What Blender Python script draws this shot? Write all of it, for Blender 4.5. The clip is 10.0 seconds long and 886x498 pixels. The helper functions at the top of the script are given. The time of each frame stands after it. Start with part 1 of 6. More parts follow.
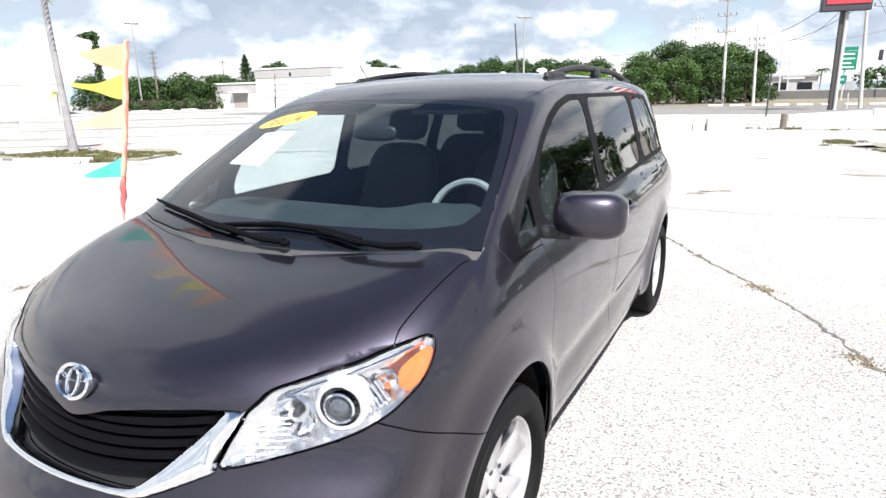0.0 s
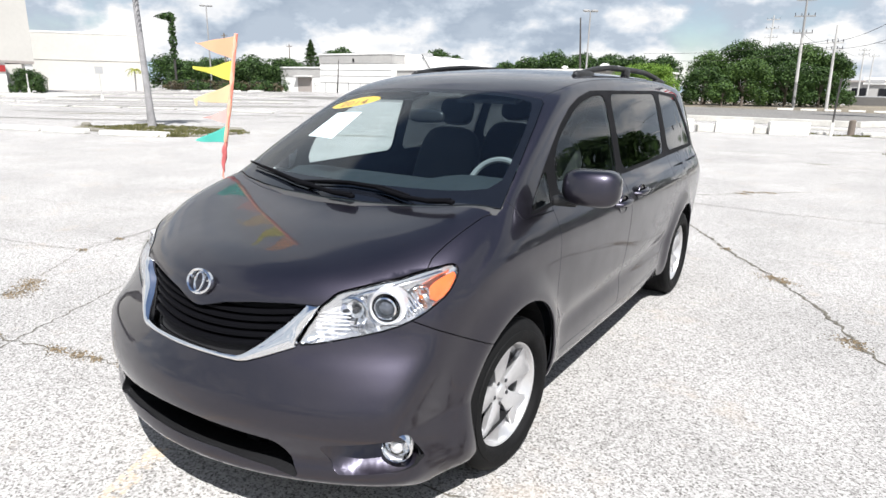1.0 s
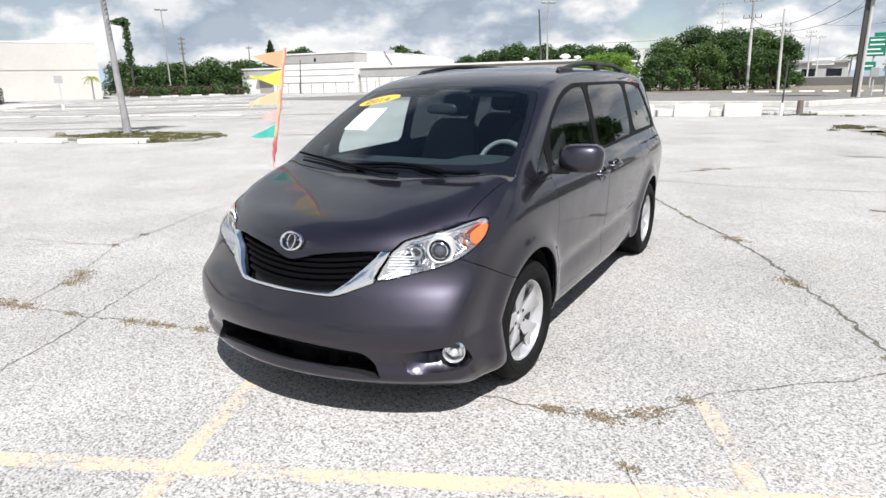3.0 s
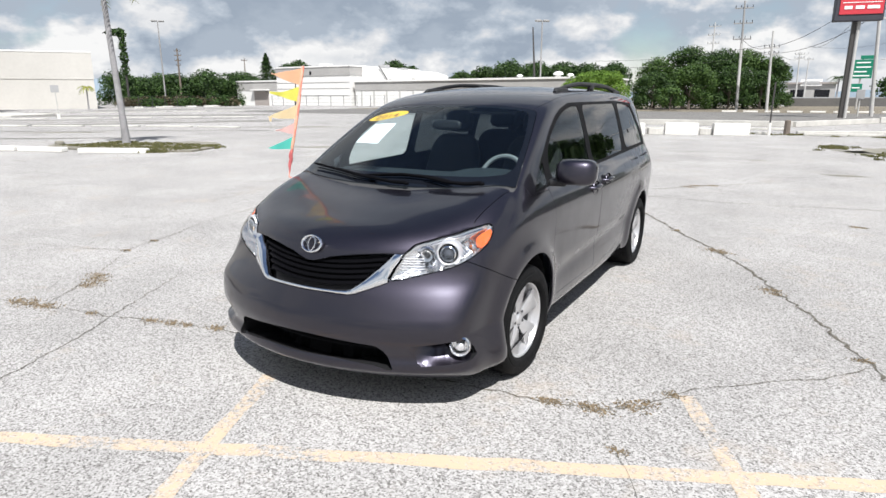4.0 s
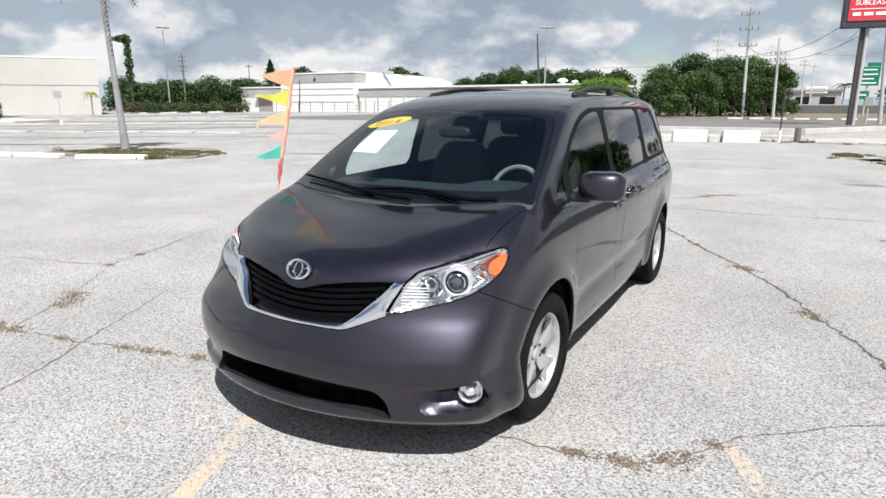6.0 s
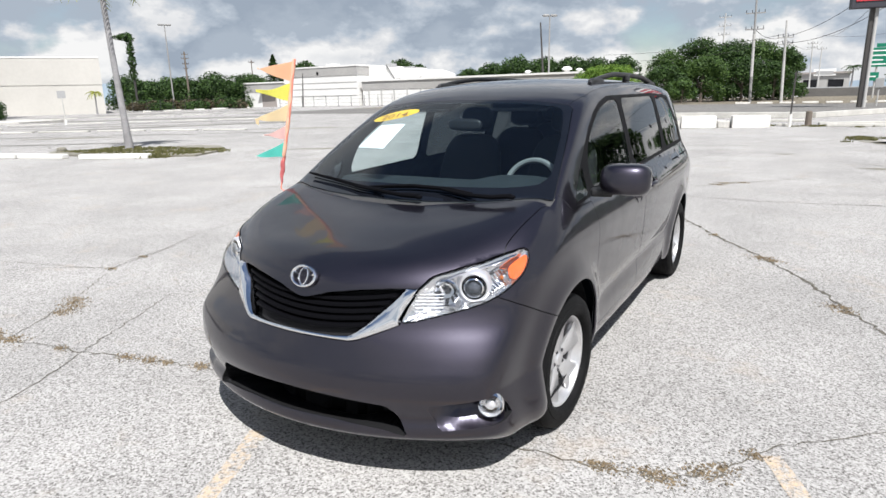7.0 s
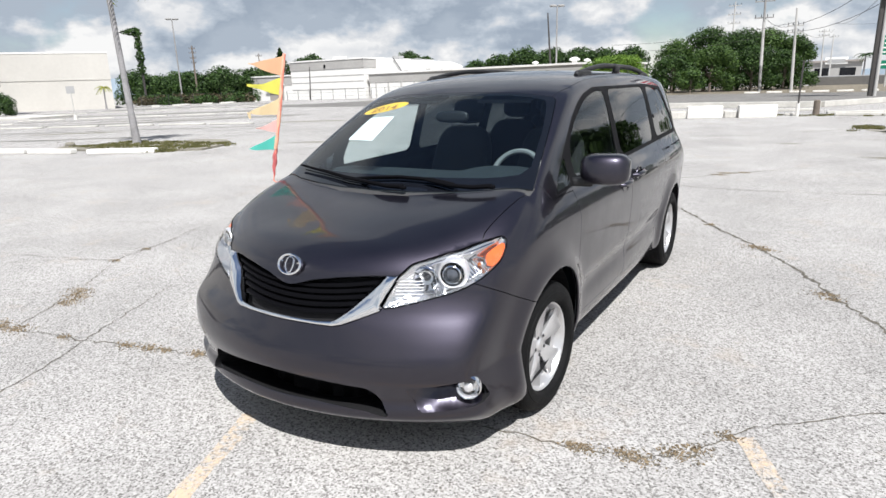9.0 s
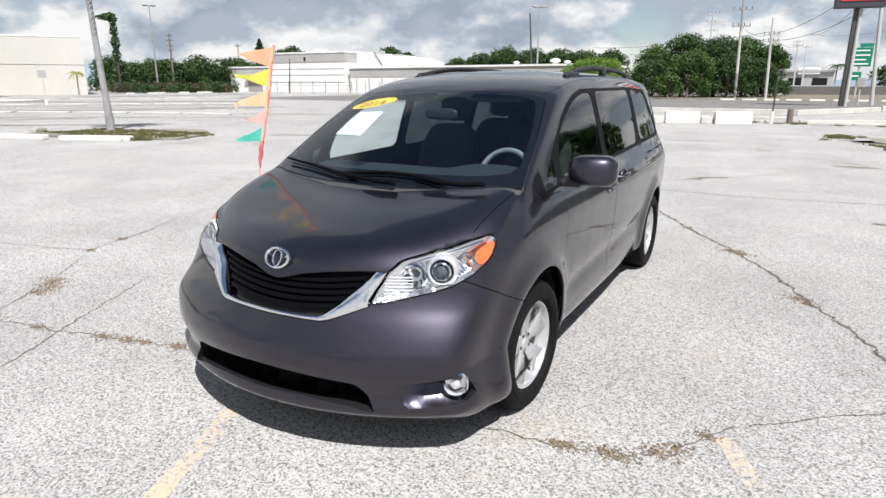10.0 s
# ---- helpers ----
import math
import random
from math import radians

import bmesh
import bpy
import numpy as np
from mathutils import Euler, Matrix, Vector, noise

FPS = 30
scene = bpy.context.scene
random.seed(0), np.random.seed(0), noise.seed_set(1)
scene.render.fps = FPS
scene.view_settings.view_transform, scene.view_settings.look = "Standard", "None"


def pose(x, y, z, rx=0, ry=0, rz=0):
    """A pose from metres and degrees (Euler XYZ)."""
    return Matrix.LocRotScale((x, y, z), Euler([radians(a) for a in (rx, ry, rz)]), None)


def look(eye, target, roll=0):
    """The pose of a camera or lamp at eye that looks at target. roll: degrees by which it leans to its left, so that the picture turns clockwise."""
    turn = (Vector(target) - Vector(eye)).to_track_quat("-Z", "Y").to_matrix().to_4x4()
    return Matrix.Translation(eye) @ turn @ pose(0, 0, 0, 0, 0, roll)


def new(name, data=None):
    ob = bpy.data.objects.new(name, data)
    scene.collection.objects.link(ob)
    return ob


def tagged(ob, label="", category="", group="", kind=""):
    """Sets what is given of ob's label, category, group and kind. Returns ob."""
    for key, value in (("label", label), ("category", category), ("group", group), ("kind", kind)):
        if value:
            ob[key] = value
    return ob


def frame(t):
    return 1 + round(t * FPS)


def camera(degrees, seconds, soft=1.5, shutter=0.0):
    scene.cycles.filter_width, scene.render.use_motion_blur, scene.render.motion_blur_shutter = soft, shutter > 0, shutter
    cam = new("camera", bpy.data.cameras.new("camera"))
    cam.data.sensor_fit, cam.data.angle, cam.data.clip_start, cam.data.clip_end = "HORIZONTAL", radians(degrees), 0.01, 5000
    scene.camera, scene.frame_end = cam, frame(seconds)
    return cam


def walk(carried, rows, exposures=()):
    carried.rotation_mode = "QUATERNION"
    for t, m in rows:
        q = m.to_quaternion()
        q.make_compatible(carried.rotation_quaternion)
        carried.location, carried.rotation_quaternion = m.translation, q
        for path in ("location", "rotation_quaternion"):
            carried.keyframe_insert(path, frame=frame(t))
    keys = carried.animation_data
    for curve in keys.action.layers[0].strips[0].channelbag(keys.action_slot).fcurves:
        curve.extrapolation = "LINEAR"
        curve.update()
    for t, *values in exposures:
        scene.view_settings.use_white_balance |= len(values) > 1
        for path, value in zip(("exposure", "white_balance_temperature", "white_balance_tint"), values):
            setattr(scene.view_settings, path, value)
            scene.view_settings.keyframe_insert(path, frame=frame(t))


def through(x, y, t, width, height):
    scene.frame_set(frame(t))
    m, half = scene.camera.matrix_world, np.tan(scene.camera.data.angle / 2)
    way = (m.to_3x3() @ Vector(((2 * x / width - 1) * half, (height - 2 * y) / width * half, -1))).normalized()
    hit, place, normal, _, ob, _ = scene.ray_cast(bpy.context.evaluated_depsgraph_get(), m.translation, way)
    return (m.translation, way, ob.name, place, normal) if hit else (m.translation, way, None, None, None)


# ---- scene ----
cam = camera(72.4, 10.0)
PATH = [
    (0, (1.684, -1.719, 1.665), (0.742, -0.024, 1.176), -1.1),
    (0.5, (1.847, -2.024, 1.664), (0.842, -0.407, 1.05), -0.9),
    (1, (2.075, -2.209, 1.667), (0.995, -0.607, 1.15), 1.2),
    (1.5, (2.257, -2.345, 1.69), (1.124, -0.783, 1.165), 0.3),
    (2, (2.264, -2.562, 1.687), (1.159, -0.975, 1.178), 1.4),
    (2.5, (2.217, -2.847, 1.675), (1.21, -1.207, 1.13), -1.4),
    (4, (2.323, -3.36, 1.706), (1.345, -1.685, 1.22), -0.1),
    (4.5, (2.147, -3.489, 1.701), (1.247, -1.776, 1.195), -3.2),
    (5, (2.095, -3.455, 1.696), (1.229, -1.725, 1.188), -1.3),
    (5.5, (2.115, -3.176, 1.691), (1.147, -1.489, 1.228), 1.0),
    (7, (1.926, -2.795, 1.69), (0.92, -1.138, 1.198), -1.3),
    (7.5, (2.179, -2.695, 1.674), (1.087, -1.098, 1.168), 2.6),
    (8, (2.307, -2.644, 1.684), (1.142, -1.098, 1.182), 0.8),
    (8.5, (2.239, -2.7, 1.682), (1.12, -1.126, 1.162), -0.1),
    (9, (2.086, -2.807, 1.691), (1.059, -1.171, 1.176), -1.8),
    (9.5, (2.041, -2.836, 1.693), (1.039, -1.189, 1.159), -0.0),
    (10, (2.037, -2.84, 1.691), (1.076, -1.166, 1.166), 0.1),
]
walk(cam, [(t, look(eye, target, roll)) for t, eye, target, roll in PATH], exposures=[(0.0, 1.24), (0.5, 1.08), (1.0, 0.88), (1.5, 0.82), (2.5, 0.77), (4.5, 0.57), (5.5, 0.56), (7.0, 0.58), (10.0, 0.61)])

# ---- sky and sun ----
SUN = Vector((0.44, -0.45, 1.0)).normalized()
sun_data = bpy.data.lights.new("sun", "SUN")
sun_data.energy, sun_data.angle, sun_data.color = 5.0, radians(0.55), (1.0, 0.99, 0.975)
sun = new("sun", sun_data)
sun.matrix_world = look(SUN * 50, (0, 0, 0))


class Nodes:
    """Short hand for a node tree."""

    def __init__(self, tree):
        self.tree = tree
        tree.nodes.clear()

    def add(self, kind, sets=None, **links):
        n = self.tree.nodes.new(kind)
        for key, value in (sets or {}).items():
            n.inputs[key].default_value = value
        for key, value in links.items():
            key = int(key[1:]) if key[0] == "_" else key.replace("_", " ")
            if isinstance(value, bpy.types.NodeSocket):
                self.tree.links.new(value, n.inputs[key])
            else:
                n.inputs[key].default_value = value
        return n

    def math(self, op, a, b=0.0, clamp=False):
        n = self.add("ShaderNodeMath", _0=a, _1=b)
        n.operation, n.use_clamp = op, clamp
        return n.outputs[0]

    def mix(self, fac, a, b):
        n = self.tree.nodes.new("ShaderNodeMix")
        n.data_type = "RGBA"
        for i, v in ((0, fac), (6, a), (7, b)):
            if isinstance(v, bpy.types.NodeSocket):
                self.tree.links.new(v, n.inputs[i])
            else:
                n.inputs[i].default_value = (*v, 1) if isinstance(v, tuple) and len(v) == 3 else v
        return n.outputs[2]

    def noise(self, vector, scale, detail=3.0, rough=0.55):
        n = self.add("ShaderNodeTexNoise", Vector=vector, Scale=scale, Detail=detail, Roughness=rough)
        return n.outputs[0]

    def ramp(self, fac, *stops):
        n = self.add("ShaderNodeValToRGB", Fac=fac)
        e = n.color_ramp.elements
        while len(e) < len(stops):
            e.new(0.5)
        for el, (p, c) in zip(e, stops):
            el.position, el.color = p, (*c, 1) if isinstance(c, tuple) else (c, c, c, 1)
        return n.outputs[0]

    def remap(self, v, a, b, c=0.0, d=1.0):
        n = self.add("ShaderNodeMapRange", _0=v, _1=a, _2=b, _3=c, _4=d)
        return n.outputs[0]



world = bpy.data.worlds.new("sky")
world.use_nodes = True
scene.world = world
w = Nodes(world.node_tree)
sky = w.add("ShaderNodeTexSky")
sky.sky_type, sky.sun_disc = "NISHITA", False
sky.sun_elevation = math.asin(SUN.z)
sky.sun_rotation = math.atan2(SUN.x, SUN.y)
sky.air_density, sky.dust_density, sky.ozone_density = 1.0, 0.6, 1.0
way = w.add("ShaderNodeTexCoord").outputs["Generated"]
split = w.add("ShaderNodeSeparateXYZ", Vector=way)
up = w.math("MAXIMUM", split.outputs[2], 0.0)


def cloud_at(lift):
    """How dense the clouds are, looked up a little higher by lift."""
    z = w.math("MULTIPLY", w.math("ADD", up, lift), 1.75)
    v = w.add("ShaderNodeCombineXYZ", X=w.math("ADD", split.outputs[0], 7.7), Y=w.math("ADD", split.outputs[1], 2.9), Z=z).outputs[0]
    big = w.noise(v, 2.1, 4.0, 0.5)
    puff = w.noise(v, 6.5, 10.0, 0.56)
    fine = w.remap(up, 0.12, 0.45, 0.50, 0.10)
    soft = w.math("MULTIPLY", w.math("SUBTRACT", puff, 0.5), fine)
    return w.math("ADD", w.math("ADD", w.math("MULTIPLY", big, 0.66), 0.17), soft)


body = cloud_at(0.0)
thin = w.math("SUBTRACT", body, w.math("ADD", w.remap(up, 0.36, 0.60, 0.0, 0.10), w.remap(up, 0.66, 0.86, 0.0, 0.26)))
cover = w.remap(thin, 0.33, 0.43)
lit_side = w.remap(w.math("SUBTRACT", body, cloud_at(0.035)), -0.050, 0.055)
lit_side = w.math("ADD", w.math("MULTIPLY", w.math("SUBTRACT", lit_side, 0.5), w.remap(up, 0.18, 0.42, 1.0, 0.12)), 0.5)
thick = w.remap(body, 0.48, 0.62, 0.0, 0.50)
shade = w.math("SUBTRACT", w.math("ADD", lit_side, 0.20), thick, True)
lit = w.ramp(shade, (0.0, (0.54, 0.64, 0.78)), (0.40, (0.79, 0.89, 1.02)), (0.72, (1.14, 1.17, 1.22)), (1.0, (1.46, 1.46, 1.46)))
clear = w.add("ShaderNodeBackground", {"Strength": 0.067}, Color=sky.outputs[0])
cloud = w.add("ShaderNodeBackground", {"Strength": 0.427}, Color=lit)
skies = w.add("ShaderNodeMixShader", _0=cover, _1=clear.outputs[0], _2=cloud.outputs[0])
w.add("ShaderNodeOutputWorld", Surface=skies.outputs[0])


# ---- materials ----
def material(name, color, rough=0.5, metal=0.0, vary=0.15, scale=8.0, bump=0.0, bump_scale=60.0, coat=0.0, spec=0.5, space="Object"):
    """A surface with two scales of variation in colour, roughness and relief."""
    m = bpy.data.materials.new(name)
    m.use_nodes = True
    n = Nodes(m.node_tree)
    at = n.add("ShaderNodeTexCoord").outputs[space]
    slow, fine = n.noise(at, scale, 4.0), n.noise(at, scale * 9, 3.0)
    blend = n.math("ADD", n.math("MULTIPLY", slow, 0.6), n.math("MULTIPLY", fine, 0.4))
    lo = tuple(c * (1 - vary) for c in color)
    hi = tuple(min(1, c * (1 + vary)) for c in color)
    col = n.mix(n.remap(blend, 0.35, 0.65), lo, hi)
    b = n.add("ShaderNodeBsdfPrincipled", {"Metallic": metal, "Coat Weight": coat, "Coat Roughness": 0.04, "Specular IOR Level": spec}, Base_Color=col)
    n.tree.links.new(n.remap(slow, 0.3, 0.7, rough * 0.88, min(1.0, rough * 1.12)), b.inputs["Roughness"])
    if bump:
        bn = n.add("ShaderNodeBump", {"Strength": bump, "Distance": 0.01}, Height=n.noise(at, bump_scale, 3.0))
        n.tree.links.new(bn.outputs[0], b.inputs["Normal"])
    n.add("ShaderNodeOutputMaterial", Surface=b.outputs[0])
    return m


def glass(name, tint, gloss=0.02, ior=1.5, faces=1.9):
    """A thin pane: what lies behind shows through its tint, and it mirrors by its angle."""
    m = bpy.data.materials.new(name)
    m.use_nodes = True
    n = Nodes(m.node_tree)
    clear = n.add("ShaderNodeBsdfTransparent", {"Color": (*tint, 1)})
    shine = n.add("ShaderNodeBsdfGlossy", {"Roughness": gloss, "Color": (1, 1, 1, 1)})
    edge = n.add("ShaderNodeLayerWeight", {"Blend": 0.5}).outputs["Facing"]
    base = ((ior - 1) / (ior + 1)) ** 2 * faces
    fac = n.math("ADD", n.math("MULTIPLY", n.math("POWER", edge, 5.0), 1 - base), base)
    mixed = n.add("ShaderNodeMixShader", _0=fac, _1=clear.outputs[0], _2=shine.outputs[0])
    n.add("ShaderNodeOutputMaterial", Surface=mixed.outputs[0])
    return m


def car_paint():
    m = bpy.data.materials.new("metallic_paint")
    m.use_nodes = True
    n = Nodes(m.node_tree)
    at = n.add("ShaderNodeTexCoord").outputs["Object"]
    flake = n.noise(at, 900.0, 2.0)
    dust = n.noise(at, 5.0, 5.0)
    col = n.mix(n.remap(flake, 0.35, 0.65), (0.021, 0.0185, 0.0265), (0.037, 0.0330, 0.0450))
    b = n.add("ShaderNodeBsdfPrincipled", {"Metallic": 1.0, "Specular IOR Level": 0.1, "Coat Weight": 1.0, "Coat Roughness": 0.012, "Coat IOR": 1.385}, Base_Color=col)
    sheen = n.add("ShaderNodeBsdfGlossy", {"Color": (0.84, 0.85, 1.0, 1), "Roughness": 0.27})
    both_lobes = n.add("ShaderNodeMixShader", _0=0.022, _1=b.outputs[0], _2=sheen.outputs[0])
    n.tree.links.new(n.remap(dust, 0.3, 0.7, 0.41, 0.47), b.inputs["Roughness"])
    bn = n.add("ShaderNodeBump", {"Strength": 0.004, "Distance": 0.01}, Height=n.noise(at, 9.0, 2.0))
    n.tree.links.new(bn.outputs[0], b.inputs["Coat Normal"])
    n.add("ShaderNodeOutputMaterial", Surface=both_lobes.outputs[0])
    return m


def pavement(name, base, dark, paint=None, worn=0.5):
    """Sun-bleached asphalt with pale aggregate; with paint, a worn marking on it."""
    m = bpy.data.materials.new(name)
    m.use_nodes = True
    n = Nodes(m.node_tree)
    at = n.add("ShaderNodeNewGeometry").outputs["Position"]
    stone = n.add("ShaderNodeTexVoronoi", {"Scale": 105.0}, Vector=at)
    grit = n.noise(at, 78.0, 5.0, 0.75)
    patch = n.noise(at, 0.55, 6.0, 0.6)
    wide = n.noise(at, 0.07, 5.0, 0.55)
    speck = n.math("ADD", n.math("MULTIPLY", grit, 0.70), n.math("MULTIPLY", n.add("ShaderNodeSeparateColor", _0=stone.outputs["Color"]).outputs[0], 0.30))
    col = n.ramp(speck, (0.32, dark), (0.455, tuple(0.69 * b + 0.31 * d for b, d in zip(base, dark))), (0.55, base), (0.72, tuple(min(1, b * 1.25) for b in base)))
    stain = n.remap(n.math("ADD", n.math("MULTIPLY", patch, 0.6), n.math("MULTIPLY", wide, 0.4)), 0.38, 0.64, 0.82, 1.10)
    col = n.mix(1.0, col, n.add("ShaderNodeCombineColor", _0=stain, _1=stain, _2=n.math("MULTIPLY", stain, 0.985)).outputs[0])
    col.node.blend_type = "MULTIPLY"
    tan = n.remap(n.math("ADD", n.math("MULTIPLY", n.noise(at, 1.3, 6.0, 0.65), 0.7), n.math("MULTIPLY", n.noise(at, 9.0, 4.0), 0.3)), 0.55, 0.68, 0.0, 0.45)
    col = n.mix(tan, col, tuple(c * f for c, f in zip(base, (0.92, 0.80, 0.66))))
    if paint:
        wear = n.remap(n.math("ADD", n.math("MULTIPLY", n.noise(at, 26.0, 5.0, 0.75), 0.55), n.math("MULTIPLY", n.noise(at, 2.2, 4.0), 0.45)), worn - 0.05, worn + 0.07)
        col = n.mix(wear, col, paint)
    b = n.add("ShaderNodeBsdfPrincipled", {"Roughness": 0.92, "Specular IOR Level": 0.25}, Base_Color=col)
    bn = n.add("ShaderNodeBump", {"Strength": 0.55, "Distance": 0.006}, Height=speck)
    n.tree.links.new(bn.outputs[0], b.inputs["Normal"])
    n.add("ShaderNodeOutputMaterial", Surface=b.outputs[0])
    return m


def leafy(name, a, b, through=0.25):
    m = bpy.data.materials.new(name)
    m.use_nodes = True
    n = Nodes(m.node_tree)
    geo = n.add("ShaderNodeNewGeometry")
    at = geo.outputs["Position"]
    pick = n.math("ADD", n.math("MULTIPLY", geo.outputs["Random Per Island"], 0.6), n.math("MULTIPLY", n.noise(at, 0.35, 3.0), 0.5))
    col = n.mix(n.remap(pick, 0.2, 0.85), a, b)
    p = n.add("ShaderNodeBsdfPrincipled", {"Roughness": 0.6, "Specular IOR Level": 0.3}, Base_Color=col)
    t = n.add("ShaderNodeBsdfTranslucent", Color=col)
    mx = n.add("ShaderNodeMixShader", {}, _0=through, _1=p.outputs[0], _2=t.outputs[0])
    n.add("ShaderNodeOutputMaterial", Surface=mx.outputs[0])
    return m


PAINT = car_paint()
BLACK = material("black_plastic", (0.012, 0.012, 0.013), 0.45, bump=0.05)
GLOSSBLACK = material("gloss_black", (0.010, 0.010, 0.012), 0.12)
TRIMBLACK = material("satin_black_trim", (0.006, 0.006, 0.007), 0.5, spec=0.05)
FRIT = material("black_glass_border", (0.006, 0.007, 0.010), 0.05, spec=0.4)
GRILLEBLACK = material("grille_black", (0.003, 0.003, 0.004), 0.7, spec=0.04)
LINER = material("dark_liner", (0.008, 0.008, 0.009), 0.9, spec=0.2)
# Grey cabin trim, seats and dashboard, with the cabin's shade in their near-black colours.
TRIM = material("shade_dark_trim", (0.010, 0.012, 0.016), 0.7, bump=0.1)
FABRIC = material("shade_dark_fabric", (0.009, 0.0112, 0.0135), 0.9, bump=0.2, bump_scale=300.0)
DASH = material("shade_dark_dashboard", (0.012, 0.0168, 0.0192), 0.75, bump=0.1)
CHROME = material("chrome", (0.80, 0.81, 0.83), 0.06, 1.0, vary=0.03)
ALLOY = material("silver_alloy", (0.66, 0.655, 0.66), 0.33, 0.75, vary=0.06)
RUBBER = material("tyre_rubber", (0.0036, 0.0036, 0.0039), 0.75, spec=0.18, bump=0.15, bump_scale=120.0)
WHEELGRIP = material("pale_grey_grip", (0.17, 0.175, 0.175), 0.6)
COWL = material("dusty_cowl_plastic", (0.0425, 0.042, 0.043), 0.6, vary=0.2, bump=0.1)
AMBER = material("amber_lens", (0.72, 0.13, 0.03), 0.15, coat=0.6)
STEEL = material("dark_metal", (0.06, 0.06, 0.065), 0.5, 0.6)
WINDSCREEN = glass("clear_glass", (0.80, 0.90, 0.92), ior=1.48, faces=1.5)
PRIVACY = glass("privacy_glass", (0.08, 0.09, 0.095), ior=1.46, faces=1.0)
DOORGLASS = glass("door_glass", (0.84, 0.90, 0.89), ior=1.46, faces=1.3)
LENS = glass("lamp_lens", (0.97, 0.97, 0.96), ior=1.42)
GROUND = pavement("bleached_asphalt", (0.391, 0.379, 0.372), (0.0952, 0.089, 0.0839))
YELLOW = pavement("worn_yellow_paint", (0.4, 0.389, 0.381), (0.097, 0.0908, 0.086), (0.51, 0.395, 0.28), 0.478)
CRACK = pavement("open_crack", (0.153, 0.139, 0.118), (0.0348, 0.0314, 0.0265))
LANE = pavement("worn_lane", (0.231, 0.221, 0.206), (0.0748, 0.071, 0.0673))
ASPHALT = pavement("grey_road", (0.188, 0.181, 0.174), (0.0836, 0.0802, 0.0767))
SOIL = pavement("bare_soil", (0.199, 0.173, 0.133), (0.093, 0.0797, 0.0598))
CONCRETE = material("white_concrete", (0.688, 0.67, 0.632), 0.9, vary=0.12, scale=0.6, bump=0.2)
KERB = material("old_kerb", (0.475, 0.459, 0.427), 0.9, vary=0.2, scale=1.5, bump=0.3)
BEIGE = material("cream_stucco", (0.502, 0.484, 0.451), 0.9, vary=0.05, scale=0.25, bump=0.2)
WHITEWALL = material("white_wall", (0.70, 0.69, 0.67), 0.9, vary=0.07, scale=0.3)
GREYWALL = material("grey_wall", (0.333, 0.333, 0.333), 0.9, vary=0.1, scale=0.3)
# Darker wall tone that carries the porch's shade; a plain grey-brown elsewhere.
SHADEWALL = material("porch_shade_tone", (0.30, 0.27, 0.25), 0.9, vary=0.1, scale=0.4)
BARK = material("palm_bark", (0.26, 0.253, 0.257), 0.9, vary=0.3, scale=3.0, bump=0.4, bump_scale=12.0)
LAMPGREY = material("weathered_lamp_grey", (0.26, 0.255, 0.25), 0.7, vary=0.12, scale=1.0)
WOOD = material("pole_wood", (0.15, 0.123, 0.101), 0.9, vary=0.25, scale=2.0, bump=0.3)
POLEGREY = material("pole_concrete", (0.436, 0.427, 0.412), 0.8, vary=0.1, scale=1.0)
DARKPOLE = material("dark_steel_pole", (0.07, 0.065, 0.062), 0.5, 0.4)
LEAF = leafy("tree_leaves", (0.009, 0.0234, 0.0081), (0.0594, 0.113, 0.0252))
LEAF_MID = leafy("mid_leaves", (0.0144, 0.0378, 0.0099), (0.0855, 0.149, 0.0324))
LEAF_LIGHT = leafy("light_leaves", (0.0475, 0.114, 0.0114), (0.199, 0.314, 0.0475))
FROND = leafy("palm_fronds", (0.16, 0.20, 0.04), (0.42, 0.40, 0.09))
DRY = leafy("dry_grass", (0.207, 0.154, 0.0924), (0.405, 0.321, 0.216))
SCRUB = leafy("brown_scrub", (0.035, 0.03, 0.018), (0.13, 0.105, 0.06))
GRASS = leafy("thin_grass", (0.0731, 0.0804, 0.0292), (0.175, 0.161, 0.0658))
# ---- the van's body as one smooth form: x across, y back from the front axle, z up ----
def curve(xs, ys):
    """A smooth curve through the given points, for arrays."""
    xs, ys = np.array(xs, float), np.array(ys, float)
    d = np.diff(ys) / np.diff(xs)
    m = np.r_[d[0], (d[1:] + d[:-1]) / 2, d[-1]]
    flat = np.r_[False, d[1:] * d[:-1] <= 0, False]
    m[flat] = 0

    def at(v):
        v = np.clip(np.asarray(v, float), xs[0], xs[-1])
        i = np.clip(np.searchsorted(xs, v, side="right") - 1, 0, len(xs) - 2)
        h = xs[i + 1] - xs[i]
        u = (v - xs[i]) / h
        return (ys[i] * (1 + 2 * u) * (1 - u) ** 2 + m[i] * h * u * (1 - u) ** 2
                + ys[i + 1] * u * u * (3 - 2 * u) - m[i + 1] * h * u * u * (1 - u))
    return at


def smax(a, b, k):
    return 0.5 * (a + b + np.sqrt((a - b) ** 2 + k * k))


def smin(a, b, k):
    return -smax(-a, -b, k)


